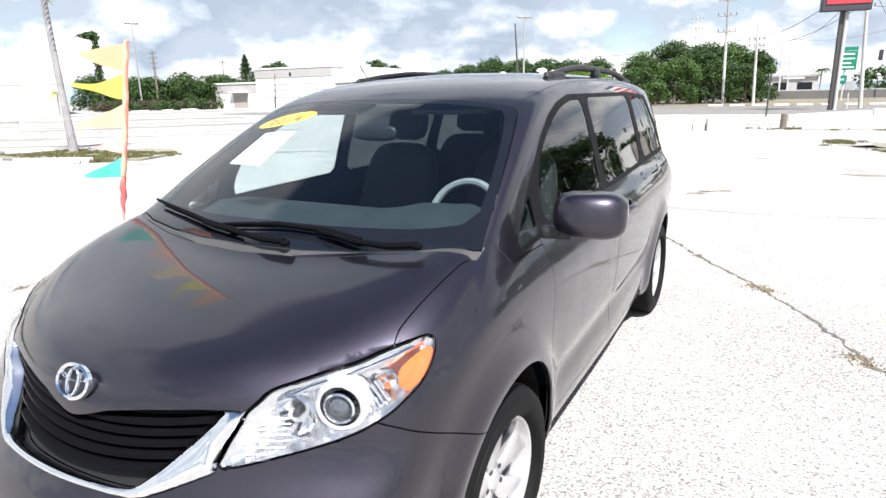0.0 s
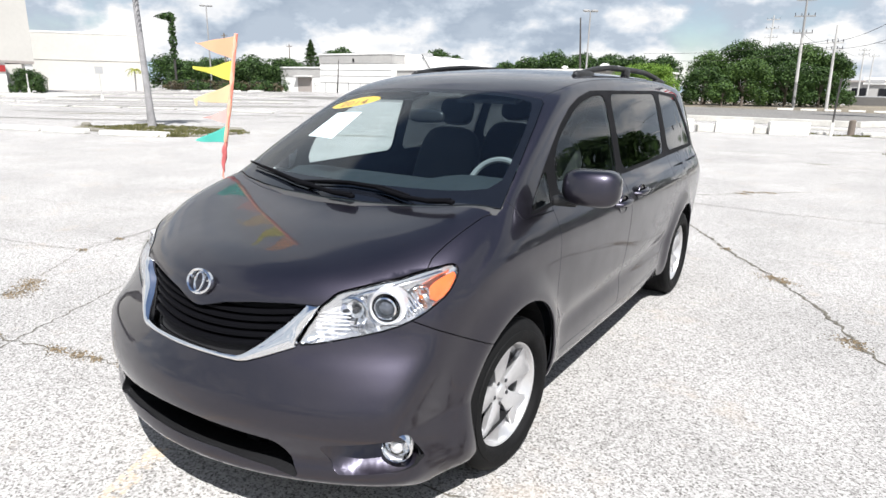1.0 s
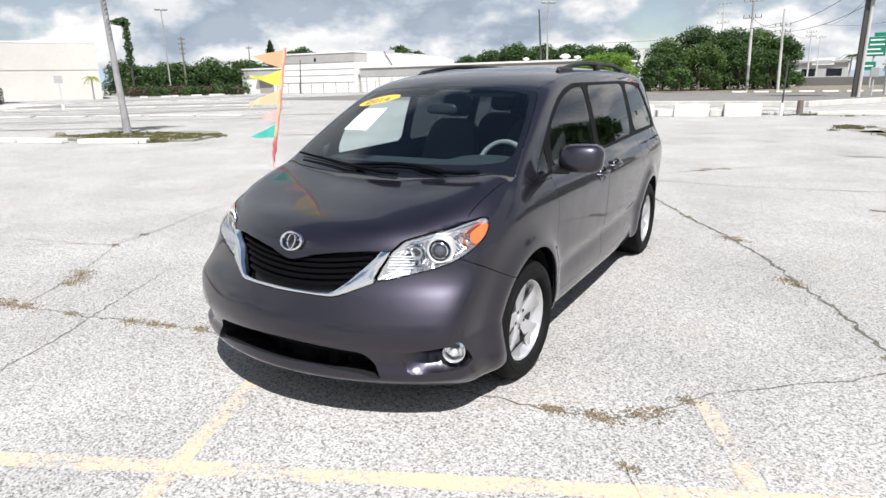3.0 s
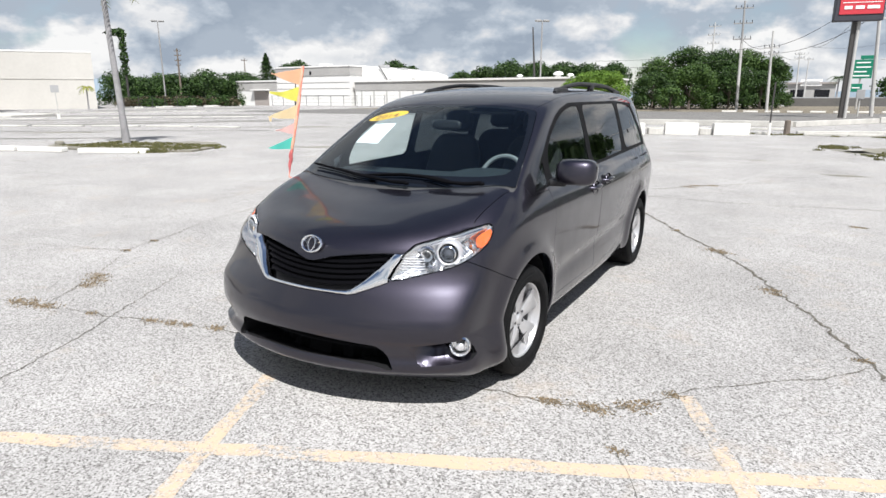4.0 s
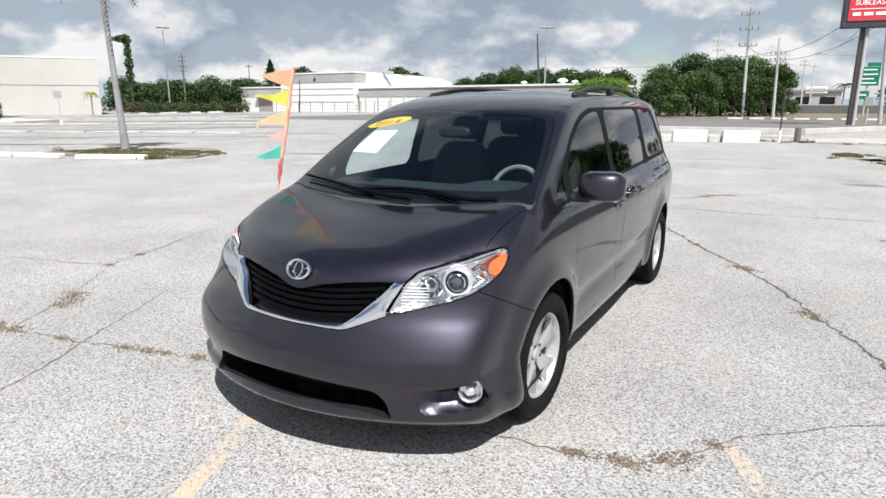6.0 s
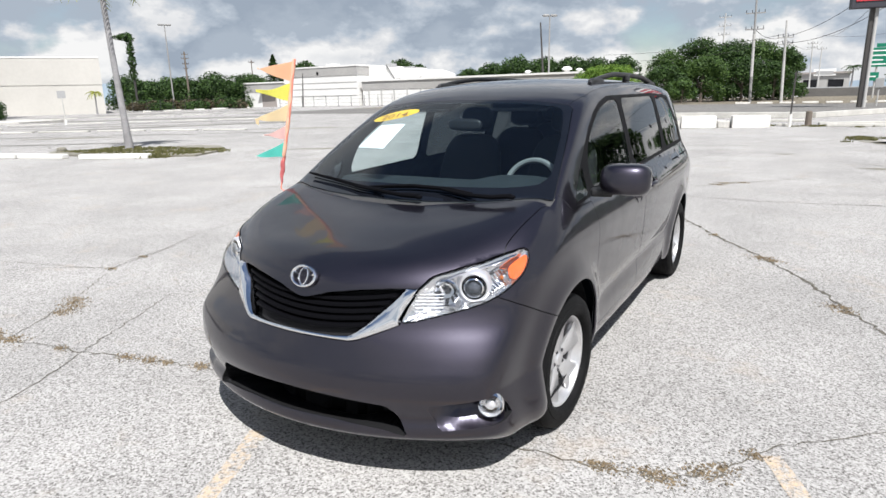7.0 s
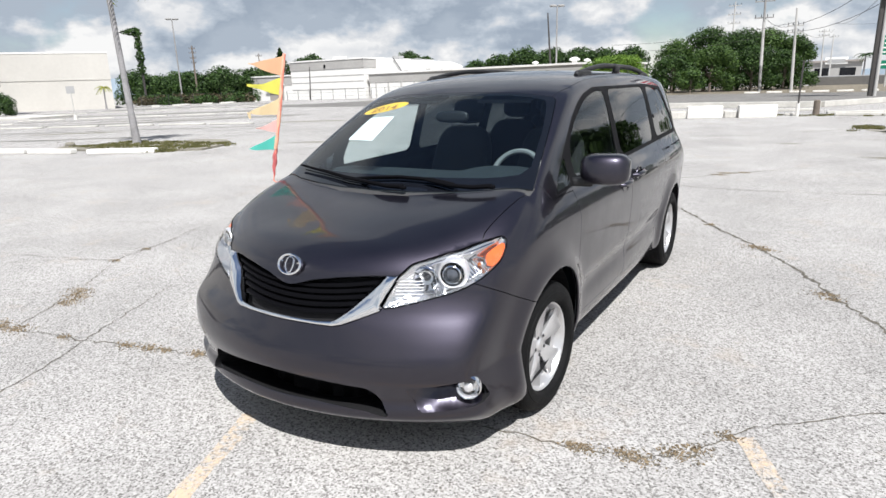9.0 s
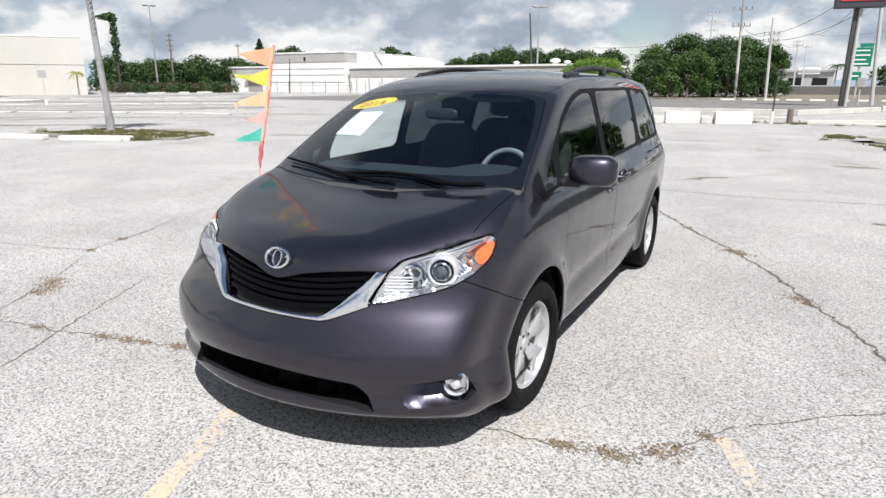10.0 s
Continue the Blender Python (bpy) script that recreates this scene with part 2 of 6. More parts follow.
HOOD_Z = curve([-1.1, -0.95, -0.86, -0.75, -0.6, -0.4, -0.2, 0.0, 0.2], [0.77, 0.865, 0.92, 0.965, 1.005, 1.06, 1.105, 1.135, 1.14])
HOOD_DROP = curve([-1.0, -0.6, -0.35, 0.0, 0.2], [0.06, 0.02, -0.02, -0.06, -0.03])
ROOF_Z = curve([0.3, 0.7, 1.0, 1.4, 2.0, 3.0, 3.7, 4.1], [1.57, 1.672, 1.722, 1.755, 1.768, 1.75, 1.70, 1.64])
NOSE_Y = curve([0.12, 0.163, 0.20, 0.235, 0.27, 0.31, 0.36, 0.43, 0.50, 0.56, 0.63, 0.70, 0.76, 0.82, 0.87, 0.95, 1.1], [-0.92, -0.968, -1.02, -1.05, -1.043, -1.028, -1.040, -1.053, -1.043, -1.017, -0.979, -0.936, -0.910, -0.897, -0.882, -0.82, -0.6])
NOSE_BOW = curve([0.0, 0.20, 0.30, 0.55, 0.66, 1.2], [0.36, 0.35, 0.33, 0.335, 0.39, 0.40])
NOSE_SKEW = curve([0.0, 0.54, 0.66, 1.2], [0.022, 0.022, 0.0, 0.0])
SIDE_X = curve([0.15, 0.25, 0.45, 0.65, 0.80, 0.90, 0.95, 1.0, 1.06, 1.11, 1.16, 1.4, 1.62, 1.8], [0.90, 0.935, 0.955, 0.973, 0.984, 0.987, 0.983, 0.968, 0.940, 0.912, 0.890, 0.822, 0.752, 0.67])
SIDE_Y = curve([-1.0, -0.5, 0.0, 0.5, 1.6, 2.6, 3.4, 4.1], [-0.06, -0.02, 0.0, 0.0, 0.0, -0.02, -0.05, -0.10])
WS_BOW, WS_Y, WS_Z, WS_SLOPE = 0.20, -0.28, 1.09, 0.575


def body_top(ax, y):
    fold = np.clip((ax - 0.79 - 1.1 * (y + 0.55)) / 0.08, 0, 1)
    fold = 0.018 * fold * fold * (3 - 2 * fold) / (1 + np.exp((y + 0.45) / 0.05))
    hood = HOOD_Z(y) - HOOD_DROP(y) * ax ** 2 - 0.36 * ax ** 14.5 - fold
    edge = (ax - 0.555) * 0.754 - (y + 0.762) * 0.657
    hood = hood - 0.024 * np.exp(np.minimum(edge, 0.0) / 0.05)
    glass = WS_Z + WS_SLOPE * (y - WS_Y - WS_BOW * ax ** 2) - 0.03 * (y - 0.2) ** 2
    roof = ROOF_Z(y) - 0.07 * ax ** 2 - 0.25 * ax ** 8
    return smax(hood, smin(glass, roof, 0.07), 0.02)


def body_form(x, y, z):
    """Below zero inside the van's body."""
    ax = np.abs(x)
    top = (z - body_top(ax, y)) * 0.9
    flare = sum(np.exp(-((np.hypot(y - c, z - 0.33) - 0.41) / 0.085) ** 2) for c in (0.0, 3.03))
    dent = np.exp(-((z - 0.47 - 0.025 * (y - 0.5)) / 0.065) ** 2) / (1 + np.exp(-(y - 0.55) / 0.06)) / (1 + np.exp((y - 2.5) / 0.06))
    skirt = 0.065 * np.clip((0.42 - z) / 0.24, 0, 1) / (1 + np.exp((y - 0.10) / 0.06))
    side = ax - SIDE_X(z) - SIDE_Y(y) - 0.032 * flare + 0.016 * dent - skirt
    full = 0.20 * np.clip(-x - 0.35, 0, 1) ** 2 / (1 + np.exp((0.54 - z) / 0.03))
    nose = (NOSE_Y(z) - full + NOSE_BOW(z) * ax ** 2 + NOSE_SKEW(z) * x + 0.02 * ax ** 8 - y) * 0.92
    tail = y - (4.03 - 0.16 * ax ** 2 - 0.30 * np.clip(z - 1.05, 0, 1) ** 1.2)
    floor = 0.188 - 0.046 / (1 + np.exp((y + 0.10) / 0.06)) - z
    f = smax(top, side, 0.035 + 0.022 / (1 + np.exp((y - 0.10) / 0.08)))
    f = smax(f, nose - 0.012, 0.068)
    f = smax(f, tail, 0.10)
    return smax(f, floor, 0.03)


def body_slope(p):
    e = 1e-3
    g = np.stack([body_form(*(p + d).T) - body_form(*(p - d).T) for d in np.eye(3) * e], 1) / (2 * e)
    return g / np.linalg.norm(g, axis=1, keepdims=True)


def onto_body(p, rounds=4):
    for _ in range(rounds):
        e = 1e-3
        g = np.stack([body_form(*(p + d).T) - body_form(*(p - d).T) for d in np.eye(3) * e], 1) / (2 * e)
        p = p - g * (body_form(*p.T) / (g * g).sum(1))[:, None]
    return p

# ---- mesh tools ----
def part(name, data, mat, parent=None, label="", smooth=False, category="", group="", kind=""):
    """Links a bmesh or a mesh as one object, under a thing or a part."""
    if isinstance(data, bmesh.types.BMesh):
        me = bpy.data.meshes.new(name)
        bmesh.ops.recalc_face_normals(data, faces=data.faces)
        data.to_mesh(me)
        data.free()
    else:
        me = data
    if mat is not None and not me.materials:
        me.materials.append(mat)
    if smooth:
        me.shade_smooth()
        me.set_sharp_from_angle(angle=radians(40))
    ob = new(name, me)
    if parent is not None:
        ob.parent = parent
    return tagged(ob, label, category, group, kind)


def thing(name, label, category, at=(0, 0, 0), rz=0, group=""):
    ob = new(name)
    ob.matrix_basis = pose(*at, 0, 0, rz)
    return tagged(ob, label, category, group)


def mesh_of(name, verts, faces):
    me = bpy.data.meshes.new(name)
    me.from_pydata([tuple(map(float, v)) for v in verts], [], [tuple(map(int, f)) for f in faces])
    me.update()
    return me


def box(size, at=(0, 0, 0), bevel=0.0, rot=(0, 0, 0), bm=None, segments=2):
    out = bm or bmesh.new()
    b = bmesh.new()
    bmesh.ops.create_cube(b, size=1.0)
    bmesh.ops.scale(b, vec=size, verts=b.verts)
    if bevel:
        bmesh.ops.bevel(b, geom=b.edges[:], offset=bevel, segments=segments, affect="EDGES", profile=0.6)
    bmesh.ops.transform(b, matrix=pose(*at, *rot), verts=b.verts)
    return merge(out, b)


def merge(out, b):
    me = bpy.data.meshes.new("tmp")
    b.to_mesh(me)
    b.free()
    out.from_mesh(me)
    bpy.data.meshes.remove(me)
    return out


def tube(points, radii, sides=10, bm=None, caps=True, squash=1.0):
    """A tube along the points with a radius at each."""
    bm = bm or bmesh.new()
    pts = [Vector(p) for p in points]
    if not hasattr(radii, "__len__"):
        radii = [radii] * len(pts)
    radii = [float(r) for r in radii]
    rings, side = [], None
    for i, p in enumerate(pts):
        d = (pts[min(i + 1, len(pts) - 1)] - pts[max(i - 1, 0)]).normalized()
        if side is None:
            side = d.orthogonal().normalized()
        side = (side - d * side.dot(d)).normalized()
        other = d.cross(side)
        rings.append([bm.verts.new(p + radii[i] * (math.cos(a) * side + squash * math.sin(a) * other))
                      for a in (2 * math.pi * k / sides for k in range(sides))])
    for r0, r1 in zip(rings, rings[1:]):
        for k in range(sides):
            bm.faces.new((r0[k], r0[(k + 1) % sides], r1[(k + 1) % sides], r1[k]))
    if caps:
        bm.faces.new(rings[0][::-1])
        bm.faces.new(rings[-1])
    return bm


def lathe(profile, sides=48, axis="x", bm=None):
    """Turns a profile of (along the axis, radius) round the axis."""
    bm = bm or bmesh.new()
    rings = []
    for a, r in profile:
        ring = []
        for k in range(sides):
            c, s = math.cos(2 * math.pi * k / sides) * r, math.sin(2 * math.pi * k / sides) * r
            ring.append(bm.verts.new((a, c, s) if axis == "x" else (c, s, a) if axis == "z" else (c, a, s)))
        rings.append(ring)
    for r0, r1 in zip(rings, rings[1:]):
        for k in range(sides):
            bm.faces.new((r0[k], r0[(k + 1) % sides], r1[(k + 1) % sides], r1[k]))
    return bm


def prism(outline, z0, z1, bm=None):
    """A flat outline of (x, y) raised from z0 to z1."""
    bm = bm or bmesh.new()
    low, high = [[bm.verts.new((x, y, z)) for x, y in outline] for z in (z0, z1)]
    bm.faces.new(low[::-1]), bm.faces.new(high)
    for k in range(len(outline)):
        j = (k + 1) % len(outline)
        bm.faces.new((low[k], low[j], high[j], high[k]))
    return bm


def rounded(size, at=(0, 0, 0), power=4.0, u=28, v=16, taper=0.0):
    """A pillow-like solid, rounder or boxier by its power."""
    bm = bmesh.new()
    sg = lambda c: math.copysign(abs(c) ** (2 / power), c)
    rings = []
    for i in range(1, v):
        la = -math.pi / 2 + math.pi * i / v
        rings.append([])
        for k in range(u):
            lo = 2 * math.pi * k / u
            z = sg(math.sin(la))
            f = 1 - taper * z
            rings[-1].append(bm.verts.new((at[0] + size[0] / 2 * f * sg(math.cos(la)) * sg(math.cos(lo)),
                                           at[1] + size[1] / 2 * f * sg(math.cos(la)) * sg(math.sin(lo)), at[2] + size[2] / 2 * z)))
    for r0, r1 in zip(rings, rings[1:]):
        for k in range(u):
            bm.faces.new((r0[k], r0[(k + 1) % u], r1[(k + 1) % u], r1[k]))
    bm.faces.new(rings[0][::-1]), bm.faces.new(rings[-1])
    return bm


def letters(name, text, size, mat, parent, m, thick=0.001, label=""):
    """Writing in the built-in font, as a mesh."""
    cu = bpy.data.curves.new(name, "FONT")
    cu.body, cu.size, cu.align_x, cu.align_y, cu.extrude = text, size, "CENTER", "CENTER", thick
    tmp = bpy.data.objects.new(name, cu)
    me = bpy.data.meshes.new_from_object(tmp)
    bpy.data.objects.remove(tmp)
    me.materials.clear()
    me.materials.append(mat)
    ob = new(name, me)
    ob.parent = parent
    ob.matrix_basis = m
    return tagged(ob, label)

# ---- ground ----
bm = bmesh.new()
bmesh.ops.create_grid(bm, x_segments=60, y_segments=60, size=1800)
part("ground", bm, GROUND, None, "sun-bleached cracked asphalt lot", category="ground", kind="structure")


def pol(az, d, z=0.0):
    """A place at a bearing (degrees to the left of +y) and a distance."""
    return (2.1 - d * math.sin(radians(az)), -3.1 + d * math.cos(radians(az)), z)


def wander(points, step, jitter, rng):
    """A broken line with small side steps added."""
    out = []
    for (x0, y0), (x1, y1) in zip(points, points[1:]):
        length = math.hypot(x1 - x0, y1 - y0)
        n = max(1, int(length / step))
        nx, ny = -(y1 - y0) / length, (x1 - x0) / length
        for k in range(n):
            u, j = k / n, rng.uniform(-jitter, jitter) if k else 0.0
            out.append((x0 + (x1 - x0) * u + nx * j, y0 + (y1 - y0) * u + ny * j))
    return out + [points[-1]]


def strip(points, width, z, rng, ragged=0.3, bm=None):
    bm = bm or bmesh.new()
    row = []
    for i, (x, y) in enumerate(points):
        a, b = points[max(i - 1, 0)], points[min(i + 1, len(points) - 1)]
        length = math.hypot(b[0] - a[0], b[1] - a[1]) or 1
        nx, ny = -(b[1] - a[1]) / length, (b[0] - a[0]) / length
        w0, w1 = [width / 2 * (1 + rng.uniform(-ragged, ragged)) for _ in range(2)]
        row.append((bm.verts.new((x + nx * w0, y + ny * w0, z)), bm.verts.new((x - nx * w1, y - ny * w1, z))))
    for (a, b), (c, d) in zip(row, row[1:]):
        bm.faces.new((a, b, d, c))
    return bm


rng = random.Random(7)
CRACKS = [
    (0.030, [(0.35, 6.1), (0.58, 5.73), (1.05, 4.9), (1.61, 4.05), (2.0, 3.35), (2.24, 2.78), (2.59, 2.02), (2.86, 1.31), (3.0, 0.85), (3.3, 0.1)]),
    (0.018, [(2.9, 1.15), (2.62, 0.80), (2.37, 0.63), (1.93, 0.25), (1.72, -0.08)]),
    (0.026, [(1.75, -0.1), (1.52, -0.26), (1.26, -0.31), (0.89, -0.36), (0.4, -0.4), (-0.6, -0.46), (-1.31, -0.49), (-1.93, -0.64), (-2.5, -0.78), (-3.02, -0.87), (-3.5, -0.97), (-4.6, -1.2), (-6.0, -1.4)]),
    (0.020, [(-3.1, -0.80), (-3.53, -0.14), (-3.9, 0.28), (-4.24, 0.64), (-4.5, 1.4), (-4.86, 2.21), (-5.04, 3.35), (-5.5, 4.6)]),
    (0.020, [(-1.6, -2.4), (-1.79, -1.82), (-2.11, -1.08), (-2.61, -0.17), (-2.9, 0.4)]),
    (0.004, [(1.56, -0.3), (1.65, -0.52), (1.82, -0.79), (1.95, -1.06), (2.05, -1.5)]),
    (0.022, [(-0.9, 7.6), (0.29, 7.67), (1.2, 7.6), (2.18, 7.7), (3.4, 7.95), (5.0, 8.0)]),
    (0.026, [(-0.4, 8.3), (0.21, 8.76), (0.65, 9.44), (1.2, 9.9), (1.9, 10.6)]),
    (0.016, [(-8.0, 0.0), (-5.7, 0.24), (-4.26, 0.62)]),
    (0.016, [(-9.5, 1.4), (-6.73, 1.7), (-5.19, 2.21)]),
    (0.030, [(-7.5, 5.4), (-7.05, 5.84), (-6.3, 6.1)]),
    (0.016, [(-5.71, -0.31), (-5.0, 0.3), (-4.39, 0.62), (-4.4, 1.2), (-4.56, 1.66)]),
    (0.05, [(1.1, 19.2), (2.2, 20.2), (3.2, 21.8)]), (0.05, [(-1.5, 17.4), (0.2, 17.9), (1.8, 17.5)]),
    (0.04, [(-14.0, 3.0), (-12.0, 5.5), (-11.5, 8.0)]), (0.05, [(-30.0, 8.0), (-24.0, 12.0), (-18.0, 18.0), (-12.0, 22.0)]),
    (0.05, [(-13.5, 12.4), (-11.0, 15.0), (-7.0, 17.0)]),
]
crng = random.Random(19)
for x0, x1, y0, y1, count in ((-15, -5, 2.5, 17, 22), (1.8, 8, 5.5, 20, 14), (-30, -12, -2, 12, 14)):
    for _ in range(count):
        x, y, a = crng.uniform(x0, x1), crng.uniform(y0, y1), crng.uniform(0, math.pi)
        pts = [(x, y)]
        for _ in range(crng.randint(2, 4)):
            a += crng.uniform(-0.7, 0.7)
            pts.append((pts[-1][0] + crng.uniform(0.25, 0.7) * math.cos(a), pts[-1][1] + crng.uniform(0.25, 0.7) * math.sin(a)))
        CRACKS.append((crng.uniform(0.022, 0.039), pts))
for width, pts in CRACKS:
    part("ground_crack", strip(wander(pts, 0.045 if width < 0.04 else 0.3, width * 0.8, rng), width * (0.38 if pts[0][1] < 5 else 0.85), 0.003, rng, 0.95), CRACK, None, "dark open crack in the asphalt", category="crack", kind="structure")

# painted bay lines
for k, (a, b, width) in enumerate((((-4.2, -3.53), (5.6, 0.98), 0.10), ((-0.40, -0.86), (0.55, -3.1), 0.10), ((1.92, 0.16), (3.3, -2.75), 0.09), ((-3.2, -2.2), (-2.1, -4.4), 0.10))):
    part("bay_line", strip(wander([a, b], 0.12, 0.004, rng), width, 0.0012 + 0.0004 * k, rng, 0.15), YELLOW, None, "worn faded yellow bay line", category="road marking", kind="structure")

# dark stains and thin grass by the far edge of the lot
def blot(cx, cy, rx, ry, rz, rng, z=0.005):
    pts = []
    for k in range(26):
        a = 2 * math.pi * k / 26
        r = 1 + rng.uniform(-0.35, 0.35)
        x, y = rx * r * math.cos(a), ry * r * math.sin(a)
        pts.append((cx + x * math.cos(rz) - y * math.sin(rz), cy + x * math.sin(rz) + y * math.cos(rz)))
    bm = bmesh.new()
    bm.faces.new([bm.verts.new((x, y, z)) for x, y in pts])
    return bm


STAIN = pavement("ground_stain", (0.24, 0.225, 0.19), (0.10, 0.095, 0.08))
for cx, cy, rx, ry, rz in ((3.3, 12.7, 0.42, 0.16, 0.0), (5.3, 20.6, 1.5, 2.0, 0.3), (3.9, 19.8, 1.0, 0.45, -1.1), (-16.8, 3.2, 0.8, 0.25, 0.3), (-21.0, 2.0, 1.2, 0.3, 0.4), (1.35, 15.5, 0.3, 0.1, 0.2),
                           (-12.4, 13.2, 1.6, 0.25, 0.5), (-30.0, 14.0, 2.2, 0.5, 0.7), (-9.0, 24.0, 1.5, 0.4, 0.2), (-24.0, 24.0, 3.0, 0.5, 0.6), (-41.0, 24.0, 4.0, 0.6, 0.7), (4.6, 14.0, 0.4, 0.2, 0.2)):
    part("ground_stain", blot(cx, cy, rx, ry, rz, rng), STAIN, None, "dark stain on the lot", category="stain", kind="structure")

# weeds in the cracks
def tufts(spots, rng, blades, height, bm=None, lean=0.5, wide=0.006):
    bm = bm or bmesh.new()
    for x, y, r in spots:
        for _ in range(int(blades * r / 0.06)):
            px, py = x + rng.gauss(0, r * 0.55), y + rng.gauss(0, r * 0.35)
            h = height * rng.uniform(0.4, 1.1)
            a, l = rng.uniform(0, 6.28), h * rng.uniform(0.1, lean)
            dx, dy = math.cos(a), math.sin(a)
            b = rng.uniform(0, 6.28)
            wx, wy = math.cos(b) * wide, math.sin(b) * wide
            v = [bm.verts.new(c) for c in ((px - wx, py - wy, 0.0), (px + wx, py + wy, 0.0), (px + dx * l * 0.4, py + dy * l * 0.4, h * 0.7), (px + dx * l * 1.6, py + dy * l * 1.6, h * 0.55))]
            bm.faces.new(v[:3]), bm.faces.new((v[2], v[1], v[3]))
    return bm


spots = [(1.61, 4.02, 0.10), (1.70, 3.93, 0.08), (2.24, 2.66, 0.09), (2.3, 2.55, 0.05), (2.86, 1.25, 0.05), (1.52, -0.27, 0.07), (1.45, -0.25, 0.06), (1.28, -0.30, 0.07), (1.22, -0.31, 0.05), (1.66, -0.14, 0.08), (1.74, -0.06, 0.06), (1.85, 0.12, 0.05),
         (-3.38, -0.22, 0.12), (-3.5, -0.12, 0.12), (-3.28, -0.35, 0.10), (-3.02, -0.87, 0.11), (-3.2, -0.9, 0.12), (-3.36, -0.94, 0.10), (-2.5, -0.78, 0.05), (-1.93, -0.64, 0.07), (-1.74, -0.60, 0.08), (-1.6, -0.56, 0.05), (-1.35, -0.5, 0.07),
         (-4.24, 0.64, 0.05), (-4.4, 1.1, 0.05), (1.05, 4.9, 0.06), (0.65, 9.44, 0.12), (0.9, 9.6, 0.10), (1.72, -0.62, 0.04), (0.55, 9.2, 0.1), (3.1, 6.3, 0.06), (3.18, 6.3, 0.05)]
part("dry_weeds", tufts(spots, rng, 55, 0.020, lean=1.1, wide=0.003), DRY, None, "dry straw-coloured weeds growing in the cracks", category="weeds", kind="stuff")
crumbs = bmesh.new()
for x, y, r in spots:
    for _ in range(int(70 * r / 0.1)):
        s = rng.uniform(0.003, 0.009)
        box((s, s, s * 0.7), (x + rng.gauss(0, r * 0.9), y + rng.gauss(0, r * 0.5), s * 0.3), 0, (0, 0, rng.uniform(0, 90)), crumbs)
part("crack_debris", crumbs, SOIL, None, "loose soil and grit along the cracks", category="grit", kind="stuff")
edge = [(rng.uniform(-4, 9), rng.uniform(28.2, 29.6), 0.18) for _ in range(60)] + [(4.4 + rng.gauss(0, 0.35), 18.4 + rng.gauss(0, 0.6), 0.12) for _ in range(24)] + [(3.2 + rng.gauss(0, 0.3), 21.6 + rng.gauss(0, 0.6), 0.14) for _ in range(20)]
part("edge_grass", tufts(edge, rng, 14, 0.10, wide=0.012), GRASS, None, "thin dry grass along the edge of the lot", category="grass", kind="stuff")

# road and verges beyond the lot
road = bmesh.new()
road.faces.new([road.verts.new((x, y, 0.012)) for x, y in ((-60, 50), (6, 47), (60, 60), (60, 84), (4, 72), (-8, 74), (-60, 72))])
part("road", road, ASPHALT, None, "worn grey asphalt road", category="road", kind="structure")
verge = bmesh.new()
verge.faces.new([verge.verts.new((x, y, 0.010)) for x, y in ((-60, 72.5), (-8, 74.5), (4, 72.5), (60, 84.5), (60, 130), (-60, 130))])
part("verge", verge, SOIL, None, "bare soil verge by the road", category="verge", kind="structure")
for a, b, w_ in ((pol(66, 72), pol(46, 66), 4.0), (pol(67, 48), pol(45, 48), 2.2), (pol(66, 58), pol(47, 56), 1.2), (pol(60, 96), pol(46, 110), 5.0), (pol(80, 80), pol(66, 76), 6.0), (pol(68, 41), pol(46, 34), 0.45), (pol(67, 53), pol(44, 50), 0.8), (pol(66, 88), pol(45, 90), 3.0), (pol(70, 34), pol(58, 30), 0.35), (pol(64, 120), pol(48, 125), 6.0)):
    part("drive_lane", strip(wander([a[:2], b[:2]], 1.5, 0.3, rng), w_, 0.009, rng, 0.25), LANE, None, "darker worn drive lane across the lot", category="lane", kind="structure")

# ---- things round the lot ----
def block_wall(name, a, b, height, depth, mat, label, category="wall", group=""):
    """A low block from a to b, bevelled, standing on the ground."""
    length = math.hypot(b[0] - a[0], b[1] - a[1])
    ob = part(name, box((length, depth, height), (0, 0, height / 2), min(0.03, depth * 0.15)), mat, None, label, category=category, group=group)
    ob.matrix_basis = pose((a[0] + b[0]) / 2, (a[1] + b[1]) / 2, 0, 0, 0, math.degrees(math.atan2(b[1] - a[1], b[0] - a[0])))
    return ob


# concrete blocks along the lot's edge
for x0, y0, x1, y1 in ((-9.6, 24.1, -8.1, 24.7), (-7.4, 24.95, -5.95, 25.5), (-5.3, 25.75, -4.05, 26.2), (-3.25, 26.75, -1.85, 27.15), (-1.22, 27.25, 0.22, 27.75)):
    block_wall("concrete_block", (x0, y0), (x1, y1), 0.54, 0.45, CONCRETE, "whitewashed concrete block at the lot's edge", "barrier", "edge blocks")
for x0, y0, x1, y1 in ((-8.05, 24.85, -7.5, 25.05), (-5.9, 25.65, -5.4, 25.85), (-3.95, 26.45, -3.35, 26.75), (-1.78, 27.3, -1.3, 27.4)):
    block_wall("grey_block", (x0, y0), (x1, y1), 0.30, 0.40, KERB, "low worn concrete block between white ones", "barrier", "edge blocks")
post = part("sign_post", tube([(0, 0, 0), (0.01, 0, 1.2), (0.03, 0, 2.35)], 0.035, 8), DARKPOLE, None, "thin dark post with a white painted foot", category="post")
post.matrix_basis = pose(1.0, 28.6, 0)
part("post_foot", tube([(0, 0, 0), (0, 0, 0.55)], 0.07, 8), CONCRETE, post, "white painted foot")
